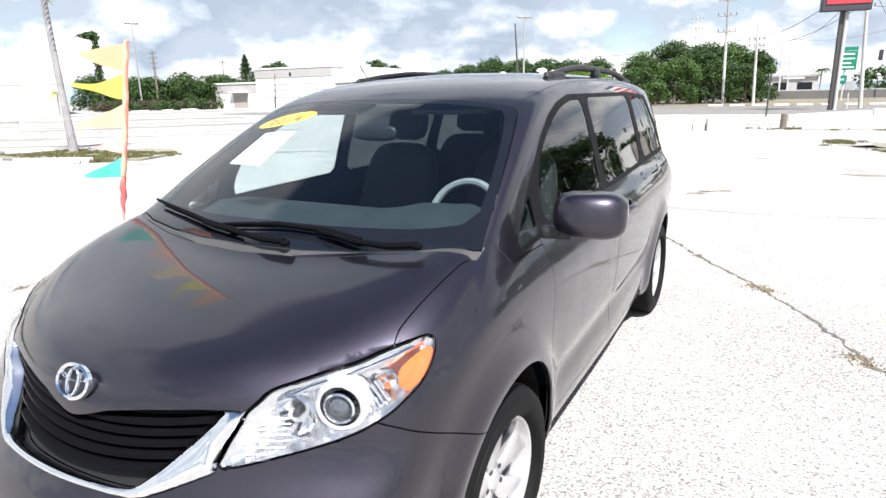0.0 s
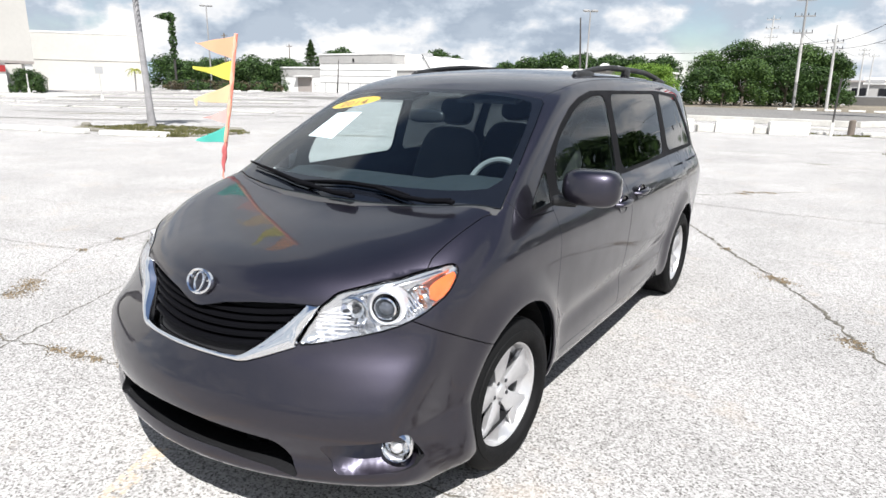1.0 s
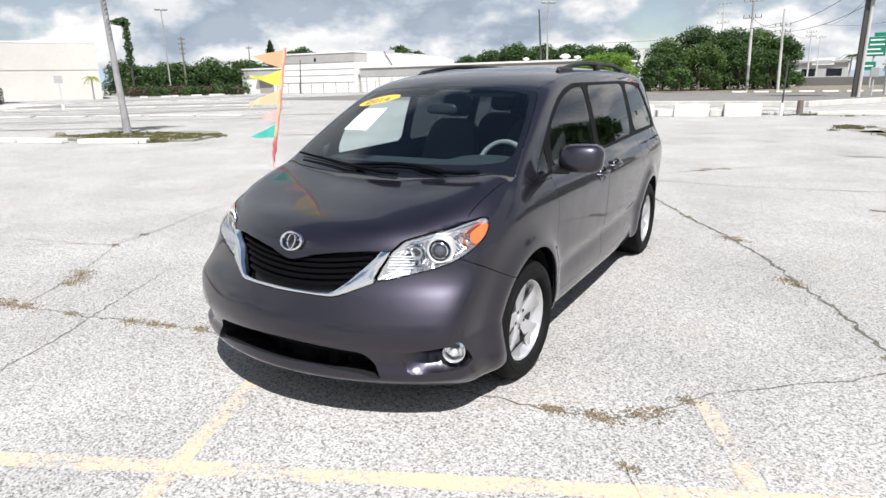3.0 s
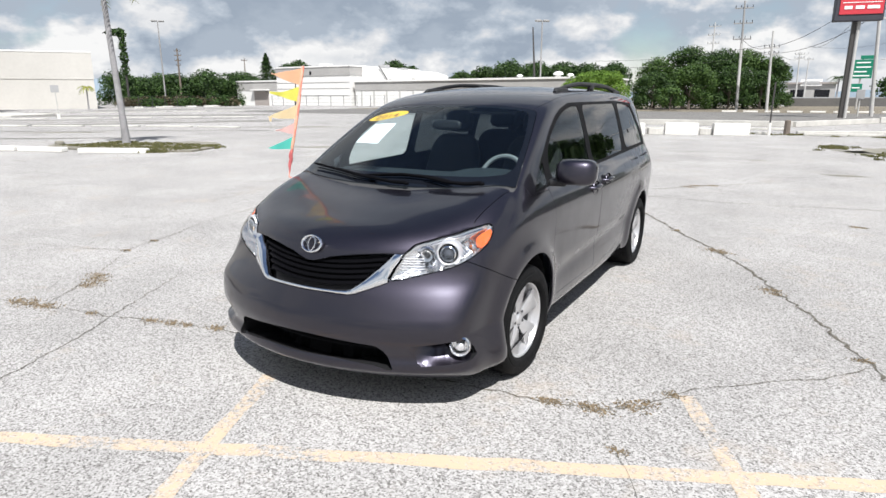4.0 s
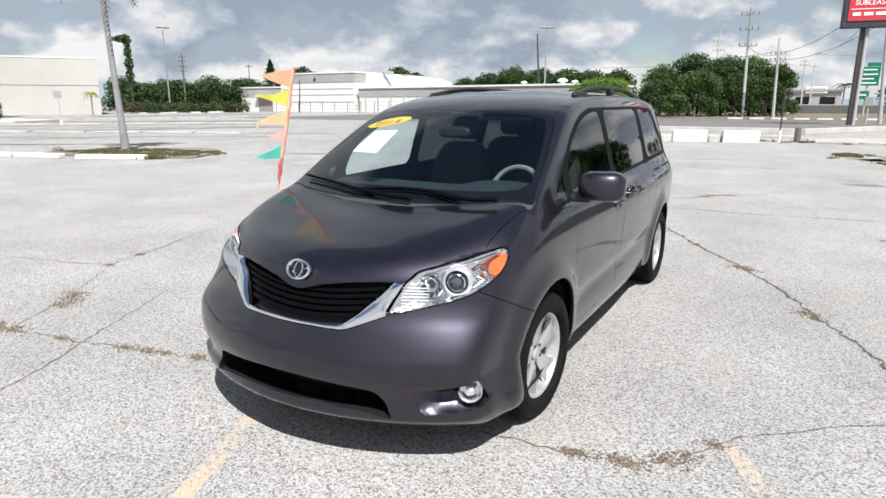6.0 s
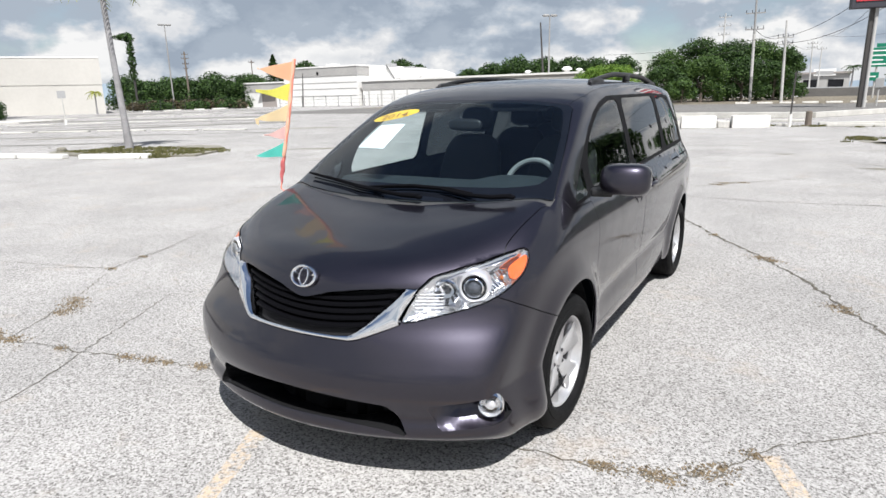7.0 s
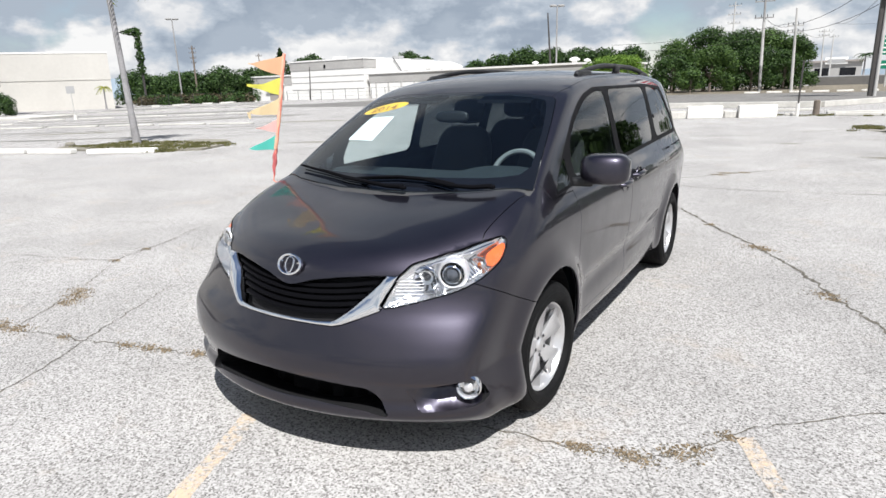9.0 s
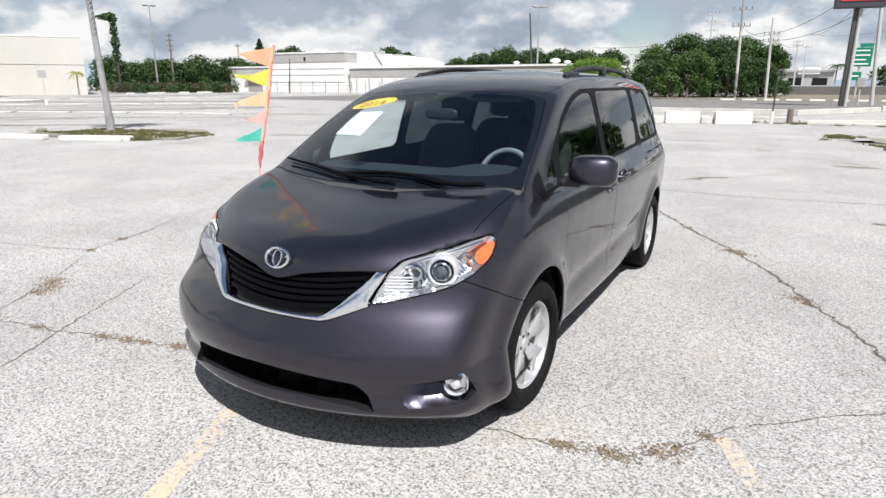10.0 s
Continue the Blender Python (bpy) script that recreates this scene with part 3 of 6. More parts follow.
boll = part("bollard", tube([(0, 0, 0), (0, 0, 0.62), (0, 0, 0.66)], [0.14, 0.13, 0.10], 10), WOOD, None, "short dark wooden bollard", category="bollard")
boll.matrix_basis = pose(1.7, 29.4, 0)
for a, b, h in (((-14, 37.2), (1.8, 37.6), 0.42), ((1.85, 37.7), (6.5, 46.0), 0.40), ((6.6, 46.1), (14, 50), 0.5)):
    block_wall("low_wall", a, b, h * 0.8, 0.3, KERB, "long low weathered wall beside the road", "wall", "road walls")
for a, b in (((2.1, 30.2), (9.0, 33.5)), ((2.4, 28.7), (5.4, 29.2)), ((6.2, 30.0), (10.5, 31.8)), ((-0.2, 33.0), (1.5, 33.2)), ((-6.5, 31.0), (-2.0, 32.0)), ((0.5, 28.9), (1.0, 29.0))):
    block_wall("kerb", a, b, 0.13, 0.18, KERB, "weathered kerb at the lot's edge", "kerb", "edge kerbs")
for k in range(9):
    x = -6 + k * 2.2
    block_wall("road_kerb", (x, 75 + 0.3 * k), (x + 1.5, 75.2 + 0.3 * k), 0.18, 0.3, CONCRETE, "white kerb stone by the road", "kerb", "road kerbs")

# kerb rows across the lot
for a0, d0, a1, d1 in ((68, 47.5, 48, 37.0), (66, 62, 47, 58), (64, 82, 47, 84), (58, 108, 47, 128), (74, 58, 66, 55)):
    n = 5
    for k in range(n):
        u0, u1 = k / n, (k + rng.uniform(0.72, 0.97)) / n
        a, b = [pol(a0 + (a1 - a0) * u, d0 + (d1 - d0) * u) for u in (u0, u1)]
        block_wall("parking_kerb", a, b, 0.09, 0.30, KERB, "long white worn kerb between parking rows", "kerb", "parking kerbs")

# the island with the palm
isl = bmesh.new()
rng2 = random.Random(3)
outline = [(-21.4, 8.9), (-20.6, 9.9), (-19.2, 10.9), (-18.0, 12.3), (-16.9, 12.6), (-15.5, 11.4), (-14.7, 9.6), (-16.4, 8.7), (-18.6, 8.1), (-20.4, 8.0)]
prism([(x + rng2.uniform(-0.15, 0.15), y + rng2.uniform(-0.15, 0.15)) for x, y in outline], 0.0, 0.06, isl)
part("island", isl, STAIN, None, "worn planting island of bare soil", category="island", kind="structure")
part("island_grass", tufts([(rng2.uniform(-20.6, -15.0), rng2.uniform(8.6, 11.4), 0.3) for _ in range(170)], rng2, 10, 0.14, wide=0.02), GRASS, None, "sparse dry grass on the planting island", category="grass", kind="stuff")
for a, b in (((-22.0, 6.6), (-20.2, 7.1)), ((-20.0, 7.1), (-18.3, 7.6)), ((-17.6, 7.7), (-15.6, 8.7))):
    block_wall("wheel_stop", a, b, 0.15, 0.28, CONCRETE, "white concrete wheel stop beside the island", "wheel stop", "island wheel stops")
part("rock", rounded((0.34, 0.3, 0.2), (-21.2, 9.0, 0.09), 2.6, 12, 8), STAIN, None, "grey rock on the edge of the island", category="rock")


def frond(bm, base, az, length, rise, droop, rng, leaflet=0.45):
    """A feathered palm frond."""
    spine = []
    for k in range(9):
        u = k / 8
        r = length * u * (1 - 0.15 * u)
        spine.append(Vector(base) + Vector((math.cos(az) * r, math.sin(az) * r, rise * u - droop * u * u)))
    side = Vector((-math.sin(az), math.cos(az), 0))
    tube(spine, [0.03 - 0.0028 * k for k in range(9)], 4, bm)
    for k in range(1, 9):
        for j in range(3):
            u = j / 3
            p = spine[k - 1].lerp(spine[k], u)
            fwd = (spine[k] - spine[k - 1]).normalized()
            for s in (1, -1):
                l = leaflet * (1.1 - 0.5 * k / 8) * rng.uniform(0.8, 1.1)
                tip = p + side * s * l * 0.75 + fwd * l * 0.5 - Vector((0, 0, l * rng.uniform(0.3, 0.7)))
                wv = fwd * 0.035
                bm.faces.new([bm.verts.new(q) for q in (p - wv, p + wv, tip)])


def palm(at, height, radius, length, fronds, label, bend=0.0, mat=None):
    t = thing("palm_tree", label, "palm tree", at)
    pts, rad = [], []
    for k in range(24):
        u = k / 23
        pts.append((bend * u * u, 0.2 * bend * math.sin(3 * u), height * u))
        rad.append(radius * (1.25 - 0.25 * min(1, u * 6) - 0.35 * u) * (1 + 0.03 * (k % 2)))
    part("trunk", tube(pts, rad, 14), BARK, t, "grey ringed trunk", smooth=True)
    rng = random.Random(int(height * 100))
    for k in range(fronds):
        bm = bmesh.new()
        frond(bm, pts[-1], 2.4 * k + rng.uniform(-0.3, 0.3), length * rng.uniform(0.8, 1.1), length * rng.uniform(0.1, 0.6), length * rng.uniform(0.5, 1.1), rng, length * 0.25)
        part("frond", bm, mat or FROND, t)
    return t


palm((-19.48, 10.5, 0.05), 6.45, 0.122, 2.0, 16, "tall palm with a smooth grey trunk on the island", -0.35)
palm(pol(60.0, 110), 3.3, 0.13, 1.5, 13, "small yellow-green palm in front of the store wall", 0.1)


def crown_leaves(bm, clumps, leaves, size, rng):
    """Leaves on the shells of many clumps, uneven and with gaps."""
    for (cx, cy, cz), r in clumps:
        for _ in range(int(leaves * r * r)):
            d = Vector((rng.gauss(0, 1), rng.gauss(0, 1), rng.gauss(0.15, 1))).normalized()
            p = Vector((cx, cy, cz)) + d * r * rng.uniform(0.72, 1.06)
            a = Vector((rng.gauss(0, 1), rng.gauss(0, 1), rng.gauss(0, 0.7))).normalized()
            b = a.cross(d + Vector((0.01, 0, 0))).normalized()
            s = size * rng.uniform(0.6, 1.3)
            bm.faces.new([bm.verts.new(p + q) for q in (a * s, b * s * 0.55, -a * s, -b * s * 0.55)])


def tree(at, height, width, label, mat=None, seed=1, leaf=0.22, density=60, low=0.12, clumps=16, group="", name="tree"):
    rng = random.Random(seed)
    t = thing(name, label, name, at, group=group)
    bm = tube([(0, 0, 0), (0.05 * height * rng.uniform(-1, 1) * 0.3, 0, height * 0.3), (0, 0, height * 0.62)], [height * 0.032, height * 0.024, height * 0.010], 8)
    cl = []
    for k in range(clumps):
        a = 2.4 * k + rng.uniform(-0.4, 0.4)
        u = (k + 0.5) / clumps
        r = width / 2 * math.sqrt(u) * 0.82
        z = height * (low + (1 - low) * (0.80 - 0.62 * u ** 1.6 * rng.uniform(0.4, 1.2)))
        cl.append(((r * math.cos(a), r * math.sin(a), z), width * rng.uniform(0.13, 0.21)))
    for k in range(clumps // 2):
        a = 2.4 * k + 1
        cl.append(((width * 0.36 * math.cos(a), width * 0.36 * math.sin(a), height * (low + 0.16 * rng.uniform(0.6, 1.6))), width * rng.uniform(0.12, 0.18)))
    for (x, y, z), r in cl[::3]:
        tube([(0, 0, height * 0.28), (x * 0.5, y * 0.5, height * 0.28 + (z - height * 0.28) * 0.6), (x * 0.9, y * 0.9, z)], [height * 0.014, height * 0.009, height * 0.004], 5, bm)
    part("trunk", bm, WOOD, t, "brown trunk and limbs")
    bm = bmesh.new()
    verts, faces = [], []
    for (cx, cy, cz), r in cl:
        for _ in range(int(density * r * r / (leaf * leaf) * 0.09)):
            d = Vector((rng.gauss(0, 1), rng.gauss(0, 1), rng.gauss(0.2, 1))).normalized()
            p = Vector((cx, cy, cz)) + d * r * rng.uniform(0.60, 1.10)
            if p.z < 0.05:
                continue
            a = Vector((rng.gauss(0, 1), rng.gauss(0, 1), rng.gauss(0, 0.6))).normalized()
            b = a.cross(d).normalized()
            s = leaf * rng.uniform(0.6, 1.4)
            n = len(verts)
            verts += [p + a * s, p + b * s * 0.6, p - a * s, p - b * s * 0.6]
            faces.append((n, n + 1, n + 2, n + 3))
    bm.free()
    part("crown", mesh_of("crown", verts, faces), mat or LEAF, t, "dense uneven leaves")
    return t


# the big clump by the road, the lighter trees before it, and the line behind the store and the warehouse
for k, (x, y, h, wdt) in enumerate(((-17.2, 92, 7.6, 6.6), (-13.6, 95, 9.4, 7.8), (-9.4, 97, 8.7, 7.8), (-5.8, 99, 9.1, 7.6), (-2.7, 101, 8.1, 5.6), (-16.4, 87, 5.4, 5.6), (-12.0, 90, 6.2, 6.8), (-7.2, 93, 6.2, 6.8), (-3.4, 96, 5.6, 5.0), (-1.6, 104, 6.8, 4.0))):
    tree((x, y, 0), h, wdt, "broad dark green tree in a dense clump", LEAF if k % 3 else LEAF_MID, 20 + k, 0.14, 50, 0.02, 22, "roadside clump")
tree((-12.6, 79.5, 0), 3.0, 3.4, "small green tree before the clump", LEAF_MID, 41, 0.16, 60, 0.15, 10)
for k, (x, y, h) in enumerate(((-22.6, 82, 5.7), (-20.2, 80, 5.1), (-25.2, 84, 5.4), (-27.0, 85, 4.6))):
    tree((x, y, 0), h, 4.6, "light green leafy tree behind the van", LEAF_LIGHT, 50 + k, 0.11, 75, 0.05, 14, "light green trees")
for k, (az, d, h, wdt) in enumerate(((34.6, 165, 11.6, 7.5), (33.2, 168, 10.6, 6.0), (28.4, 190, 9.4, 9), (26.4, 190, 10.8, 11), (24.2, 185, 12.0, 12), (22.0, 182, 11.6, 12), (19.6, 178, 11.0, 12), (17.4, 175, 10.6, 11), (15.2, 170, 10.2, 11))):
    tree(pol(az, d), h, wdt, "dark green tree rising behind the warehouse", LEAF, 60 + k, 0.30, 70, 0.2, 16, "trees behind the warehouse")
for k in range(13):
    az = 57.6 - k * 0.85
    tree(pol(az, 165 + 12 * math.sin(2.1 * k)), 6.5 + 1.2 * math.sin(1.7 * k + 1), 10.5, "dark green tree in the line behind the fence", LEAF_MID if k % 3 == 1 else LEAF, 80 + k, 0.23, 52, 0.02, 14, "trees behind the fence")
def conifer(at, height, width, label, seed):
    """A slim tree of drooping tiers that narrow to a point."""
    rng = random.Random(seed)
    t = thing("conifer", label, "tree", at)
    part("trunk", tube([(0, 0, 0), (0, 0, height * 0.6), (0, 0, height * 0.98)], [height * 0.02, height * 0.012, 0.03], 8), WOOD, t, "dark straight trunk")
    verts, faces = [], []
    for _ in range(2600):
        u = rng.random() ** 0.8
        r = width / 2 * (1 - u) ** 0.8 * (0.55 + 0.45 * abs(math.sin(u * 24))) * rng.uniform(0.35, 1.05)
        a = rng.uniform(0, 6.283)
        p = Vector((r * math.cos(a), r * math.sin(a), height * (0.42 + 0.58 * u) - 0.25 * r))
        d, q = Vector((math.cos(a), math.sin(a), -0.35)) * 0.34, Vector((-math.sin(a), math.cos(a), rng.uniform(-0.4, 0.4))) * 0.16
        n = len(verts)
        verts += [p + d, p + q, p - d, p - q]
        faces.append((n, n + 1, n + 2, n + 3))
    part("crown", mesh_of("crown", verts, faces), LEAF, t, "dark needles in tiers")
    return t


conifer(pol(45.9, 175), 13.2, 6.8, "slim dark conifer behind the warehouse", 120)
tree(pol(44.2, 168), 10.2, 9.5, "dark green tree rising behind the warehouse", LEAF, 122, 0.3, 70, 0.1, 14, "trees behind the warehouse")
tree(pol(43.2, 172), 11.5, 9.0, "dark green tree rising behind the warehouse", LEAF, 121, 0.4, 70, 0.2, 14, "trees behind the warehouse")
for k, (az, d, h) in enumerate(((-13.5, 64, 7.4), (-18, 60, 9.0), (-23, 62, 8.2), (-29, 58, 8.8), (-36, 60, 7.6))):
    tree(pol(az, d), h, 8.5, "broad green tree beyond the lot's side", LEAF, 130 + k, 0.28, 60, 0.05, 14, "trees beside the lot")


# ---- the store with its raised front ----
store = thing("store", "large cream stucco store with an open porch on pillars", "building")
ux, uy = 10.6 / 16.9, 13.2 / 16.9
A, B = Vector((-107.0, 44.4)), Vector((-97.7, 55.98))
away = Vector((-0.88, 0.475))
out = [A - (B - A) * 1.2, B, B + away * 30, A - (B - A) * 1.2 + away * 30]
part("wing_lower_wall", prism([tuple(p) for p in out], 0.0, 4.6), BEIGE, store, "cream stucco lower wall")
out2 = [A - (B - A) * 1.2 - away * 0.07, B - away * 0.07 + (B - A) * 0.004, B + away * 30, A - (B - A) * 1.2 + away * 30]
part("wing_upper_wall", prism([tuple(p) for p in out2], 4.6, 8.7), BEIGE, store, "cream stucco upper wall")
part("wing_coping", prism([tuple(p) for p in [q - away * 0.12 for q in (A - (B - A) * 1.2, B)] + [B + away * 30.2, A - (B - A) * 1.2 + away * 30.2]], 8.7, 8.95), WHITEWALL, store, "pale roof edge")
part("raised_front", box((24, 60, 14.5), (-96.0, 4.0, 10.95)), BEIGE, store, "tall blank cream front above the porch")
part("porch_ceiling", box((24, 60, 0.3), (-96.0, 4.0, 3.55)), SHADEWALL, store, "porch ceiling, darkened for shade")
part("porch_back_wall", box((0.4, 60, 3.4), (-104.5, 4.0, 1.7)), SHADEWALL, store, "back wall of the porch, darkened for shade")
for y in (33.4, 30.4, 25.8, 21.0, 16.0, 11.0):
    part("porch_pillar", box((0.9, 0.9, 3.4), (-84.6, y, 1.7), 0.05), WHITEWALL, store, "white square porch pillar")
part("no_entry_sign", box((0.06, 0.75, 0.75), (-84.05, 30.4, 2.75), 0.02), material("sign_red", (0.32, 0.025, 0.025), 0.6), store, "red traffic sign on a pillar")
part("planter_kerb", prism([(-71.5, 22), (-62, 22), (-60, 25.5), (-62, 30.5), (-72, 31.5)], 0, 0.16), KERB, None, "kerbed planting bed before the porch", category="planter", kind="structure")
tree((-71.0, 27.6, 0.16), 2.4, 3.4, "round clipped green bush before the porch", LEAF, 140, 0.10, 90, 0.0, 14, name="bush")
for at, h, lab in (((-65.5, 25.4, 0.1), 2.0, "thin pale post in the planting bed"), ((-58.5, 17.6, 0), 2.4, "thin pale post by the drive")):
    p = part("pale_post", tube([(0, 0, 0), (0, 0, h)], 0.06, 8), POLEGREY, None, lab, category="post")
    p.matrix_basis = pose(*at)
    part("post_foot", tube([(0, 0, 0), (0, 0, 0.6)], 0.12, 8), CONCRETE, p, "white painted foot")
sg = part("parking_sign", tube([(0, 0, 0), (-0.05, 0, 2.2)], 0.045, 8), POLEGREY, None, "grey square sign on a thin post, seen from behind", category="sign")
sg.matrix_basis = pose(-51.9, 25.4, 0)
part("sign_plate", box((0.6, 0.05, 0.6), (-0.05, 0, 2.45), 0.01, (0, 0, 60)), GREYWALL, sg, "grey back of the sign plate")
part("post_foot", tube([(0, 0, 0), (0, 0, 0.4)], 0.12, 8), CONCRETE, sg, "white painted foot")


def far_car(at, rz, mat, label):
    c = thing("parked_car", label, "car", at, rz)
    bm = bmesh.new()
    prof = [(-2.2, 0.35), (-2.25, 0.75), (-1.2, 0.95), (-0.6, 1.45), (0.9, 1.5), (1.9, 1.0), (2.2, 0.9), (2.2, 0.35)]
    sides = [[bm.verts.new((x, s * (0.85 if z < 1.2 else 0.7), z)) for x, z in prof] for s in (1, -1)]
    bm.faces.new(sides[0]), bm.faces.new(sides[1][::-1])
    for k in range(8):
        bm.faces.new((sides[0][k], sides[0][(k + 1) % 8], sides[1][(k + 1) % 8], sides[1][k]))
    part("body", bm, mat, c)
    for x in (-1.4, 1.35):
        for s in (1, -1):
            tyre = lathe([(-0.1, 0.2), (-0.1, 0.33), (0.1, 0.33), (0.1, 0.2)], 16, "y")
            bmesh.ops.translate(tyre, vec=(x, s * 0.8, 0.33), verts=tyre.verts)
            part("wheel", tyre, RUBBER, c)
    return c


far_car((-96.0, 29.6, 0), 80, GLOSSBLACK, "dark car parked in the shade of the porch")

# ---- the white warehouse ----
BANDGREY = material("grey_render_band", (0.35, 0.34, 0.328), 0.9, vary=0.1, scale=0.3)
wh = thing("warehouse", "long white one-storey warehouse with a higher block", "building")
WY = 97.0
part("low_block", box((12.6, 14, 5.1), (-104.7, WY + 7, 2.55)), WHITEWALL, wh, "low white block")
part("low_block_band", box((12.7, 14.1, 1.9), (-104.7, WY + 7, 4.12)), BANDGREY, wh, "grey upper band of the low block")
part("low_block_roof", box((13.0, 14.4, 0.30), (-104.7, WY + 7, 5.26)), WHITEWALL, wh, "white roof edge")
part("door_canopy", box((5.2, 1.0, 0.22), (-103.2, WY - 0.55, 3.35), 0.03), WHITEWALL, wh, "white canopy over the loading door")
part("loading_door", box((4.4, 0.1, 3.1), (-103.2, WY - 0.06, 1.55)), SHADEWALL, wh, "grey loading door")
part("high_block", box((20.3, 26, 6.1), (-88.2, WY + 13, 3.05)), WHITEWALL, wh, "high white block")
part("high_block_band", box((20.5, 26.2, 1.7), (-88.2, WY + 13, 6.95)), BANDGREY, wh, "grey upper band")
for z in (4.75, 3.55, 2.1):
    part("wall_joint", box((20.1, 0.05, 0.10), (-88.2, WY - 0.03, z)), BANDGREY, wh, "dark stained joint line")
part("high_block_edge", box((20.7, 26.4, 0.3), (-88.2, WY + 13, 7.95)), WHITEWALL, wh, "white roof edge")
step = bmesh.new()
for y in (WY + 4, WY + 20):
    step.faces.new([step.verts.new((x, y, z)) for x, z in ((-78.0, 0), (-66.6, 0), (-66.6, 6.2), (-69.5, 7.1), (-78.0, 7.9))])
step.verts.ensure_lookup_table()
for k in range(5):
    j = (k + 1) % 5
    step.faces.new([step.verts[i] for i in (k, j, j + 5, k + 5)])
part("stepped_block", step, WHITEWALL, wh, "white block with a sloping roof")
part("roof_stair", tube([(-71.5, WY + 3.8, 5.2), (-73.4, WY + 3.8, 7.8)], 0.09, 5), STEEL, wh, "thin dark roof stair")
for x, w_ in ((-70.6, 2.0), (-75.2, 1.8)):
    part("roof_unit", box((w_, 1.6, 0.9), (x, WY + 8, 8.0 - (0.9 if x > -72 else 0.1)), 0.05), GREYWALL, wh, "grey roof unit")
part("roof_box", box((2.2, 2, 0.9), (-91, WY + 8, 8.5)), WHITEWALL, wh)
part("vent_hole", box((0.5, 0.1, 0.7), (-88.4, WY - 0.12, 6.7)), LINER, wh, "small dark opening")
part("wing_wall", box((50, 18, 3.3), (-52.1, WY + 9.5, 1.65)), WHITEWALL, wh, "long white wing wall")
part("wing_band", box((50.2, 18.2, 1.6), (-52.1, WY + 9.5, 3.9)), BANDGREY, wh, "grey band under the roof")
part("wing_roof_edge", box((50.6, 18.6, 0.32), (-52.1, WY + 9.5, 4.86)), WHITEWALL, wh, "white roof edge")
for x in (-70.5, -65.2, -61.8, -42.6, -35.4, -33.2):
    s = 1.0 if x in (-65.2, -35.4) else 0.65
    vent = lathe([(0, 0.5), (0.5, 0.5), (0.55, 0.95), (0.8, 0.95), (1.15, 0.55), (1.25, 0.01)], 14, "z")
    bmesh.ops.scale(vent, vec=(s * 0.95, s * 0.95, s * 0.85), verts=vent.verts)
    bmesh.ops.translate(vent, vec=(x, WY + 4, 5.0), verts=vent.verts)
    part("roof_vent", vent, WHITEWALL, wh, "white mushroom roof vent")
for k in range(16):
    part("wall_pilaster", box((0.35, 0.12, 3.2), (-75.5 + k * 3.1, WY + 0.45, 1.6)), POLEGREY, wh)

# chain-link fences
def fence(points, height, label):
    f = thing("chain_link_fence", label, "fence")
    for (x0, y0), (x1, y1) in zip(points, points[1:]):
        n = max(2, int(math.hypot(x1 - x0, y1 - y0) / 3.2))
        for k in range(n):
            u = k / n
            part("post", tube([(x0 + (x1 - x0) * u, y0 + (y1 - y0) * u, 0), (x0 + (x1 - x0) * u, y0 + (y1 - y0) * u, height)], 0.05, 5), STEEL, f)
        for z in (0.1, height * 0.35, height * 0.68, height):
            part("rail", tube([(x0, y0, z), (x1, y1, z)], 0.022, 4), STEEL, f)
    return f


fence([(-96, WY - 4), (-62, WY - 6)], 2.1, "rusty chain-link fence before the warehouse")
fence([pol(57.4, 122)[:2], pol(52.5, 136)[:2], pol(48.6, 142)[:2]], 2.0, "chain-link fence before the trees")
for k in range(20):
    az = 57.2 - 0.45 * k
    tree(pol(az, 138 + 4 * math.sin(k)), 1.5 + 0.4 * math.sin(2.3 * k), 4.2, "dry scrub grown into the fence", SCRUB if k % 3 == 0 else LEAF, 160 + k, 0.22, 40, 0.0, 8, "fence scrub", name="bush")
for k in range(7):
    az = 56.6 - 1.27 * k + 0.4 * math.sin(4.1 * k)
    block_wall("fence_kerb", pol(az, 117 + 3.1 * k), pol(az - 0.45 - 0.3 * math.sin(2.7 * k) ** 2, 118 + 3.1 * k), 0.26, 0.5, CONCRETE, "white kerb stone by the fence", "kerb", "fence kerbs")


# ---- poles and wires ----
def utility_pole(at, height, arms, lean=0.0, mat=None, label="wooden utility pole with crossarms", white=0.0, face=0.0, r=0.17):
    p = thing("utility_pole", label, "utility pole", at, face)
    part("pole", tube([(lean * u, 0, height * u) for u in (0, 0.35, 0.7, 1.0)], [r, r * 0.9, r * 0.75, r * 0.55], 10), mat or WOOD, p)
    if white:
        part("pale_section", tube([(lean * u, 0, height * u) for u in (0.24, 0.24 + white)], [r * 1.02, r * 0.93], 10), POLEGREY, p, "pale section of the pole")
    for z, w_ in arms:
        arm = part("crossarm", box((w_, 0.12, 0.13), (lean * z / height, 0.14, z), 0.01), mat or WOOD, p)
        for s in (-0.46, -0.16, 0.16, 0.46):
            part("insulator", tube([(lean * z / height + s * w_, 0.14, z + 0.06), (lean * z / height + s * w_, 0.14, z + 0.36)], [0.05, 0.035], 6), STEEL, arm)
    return p


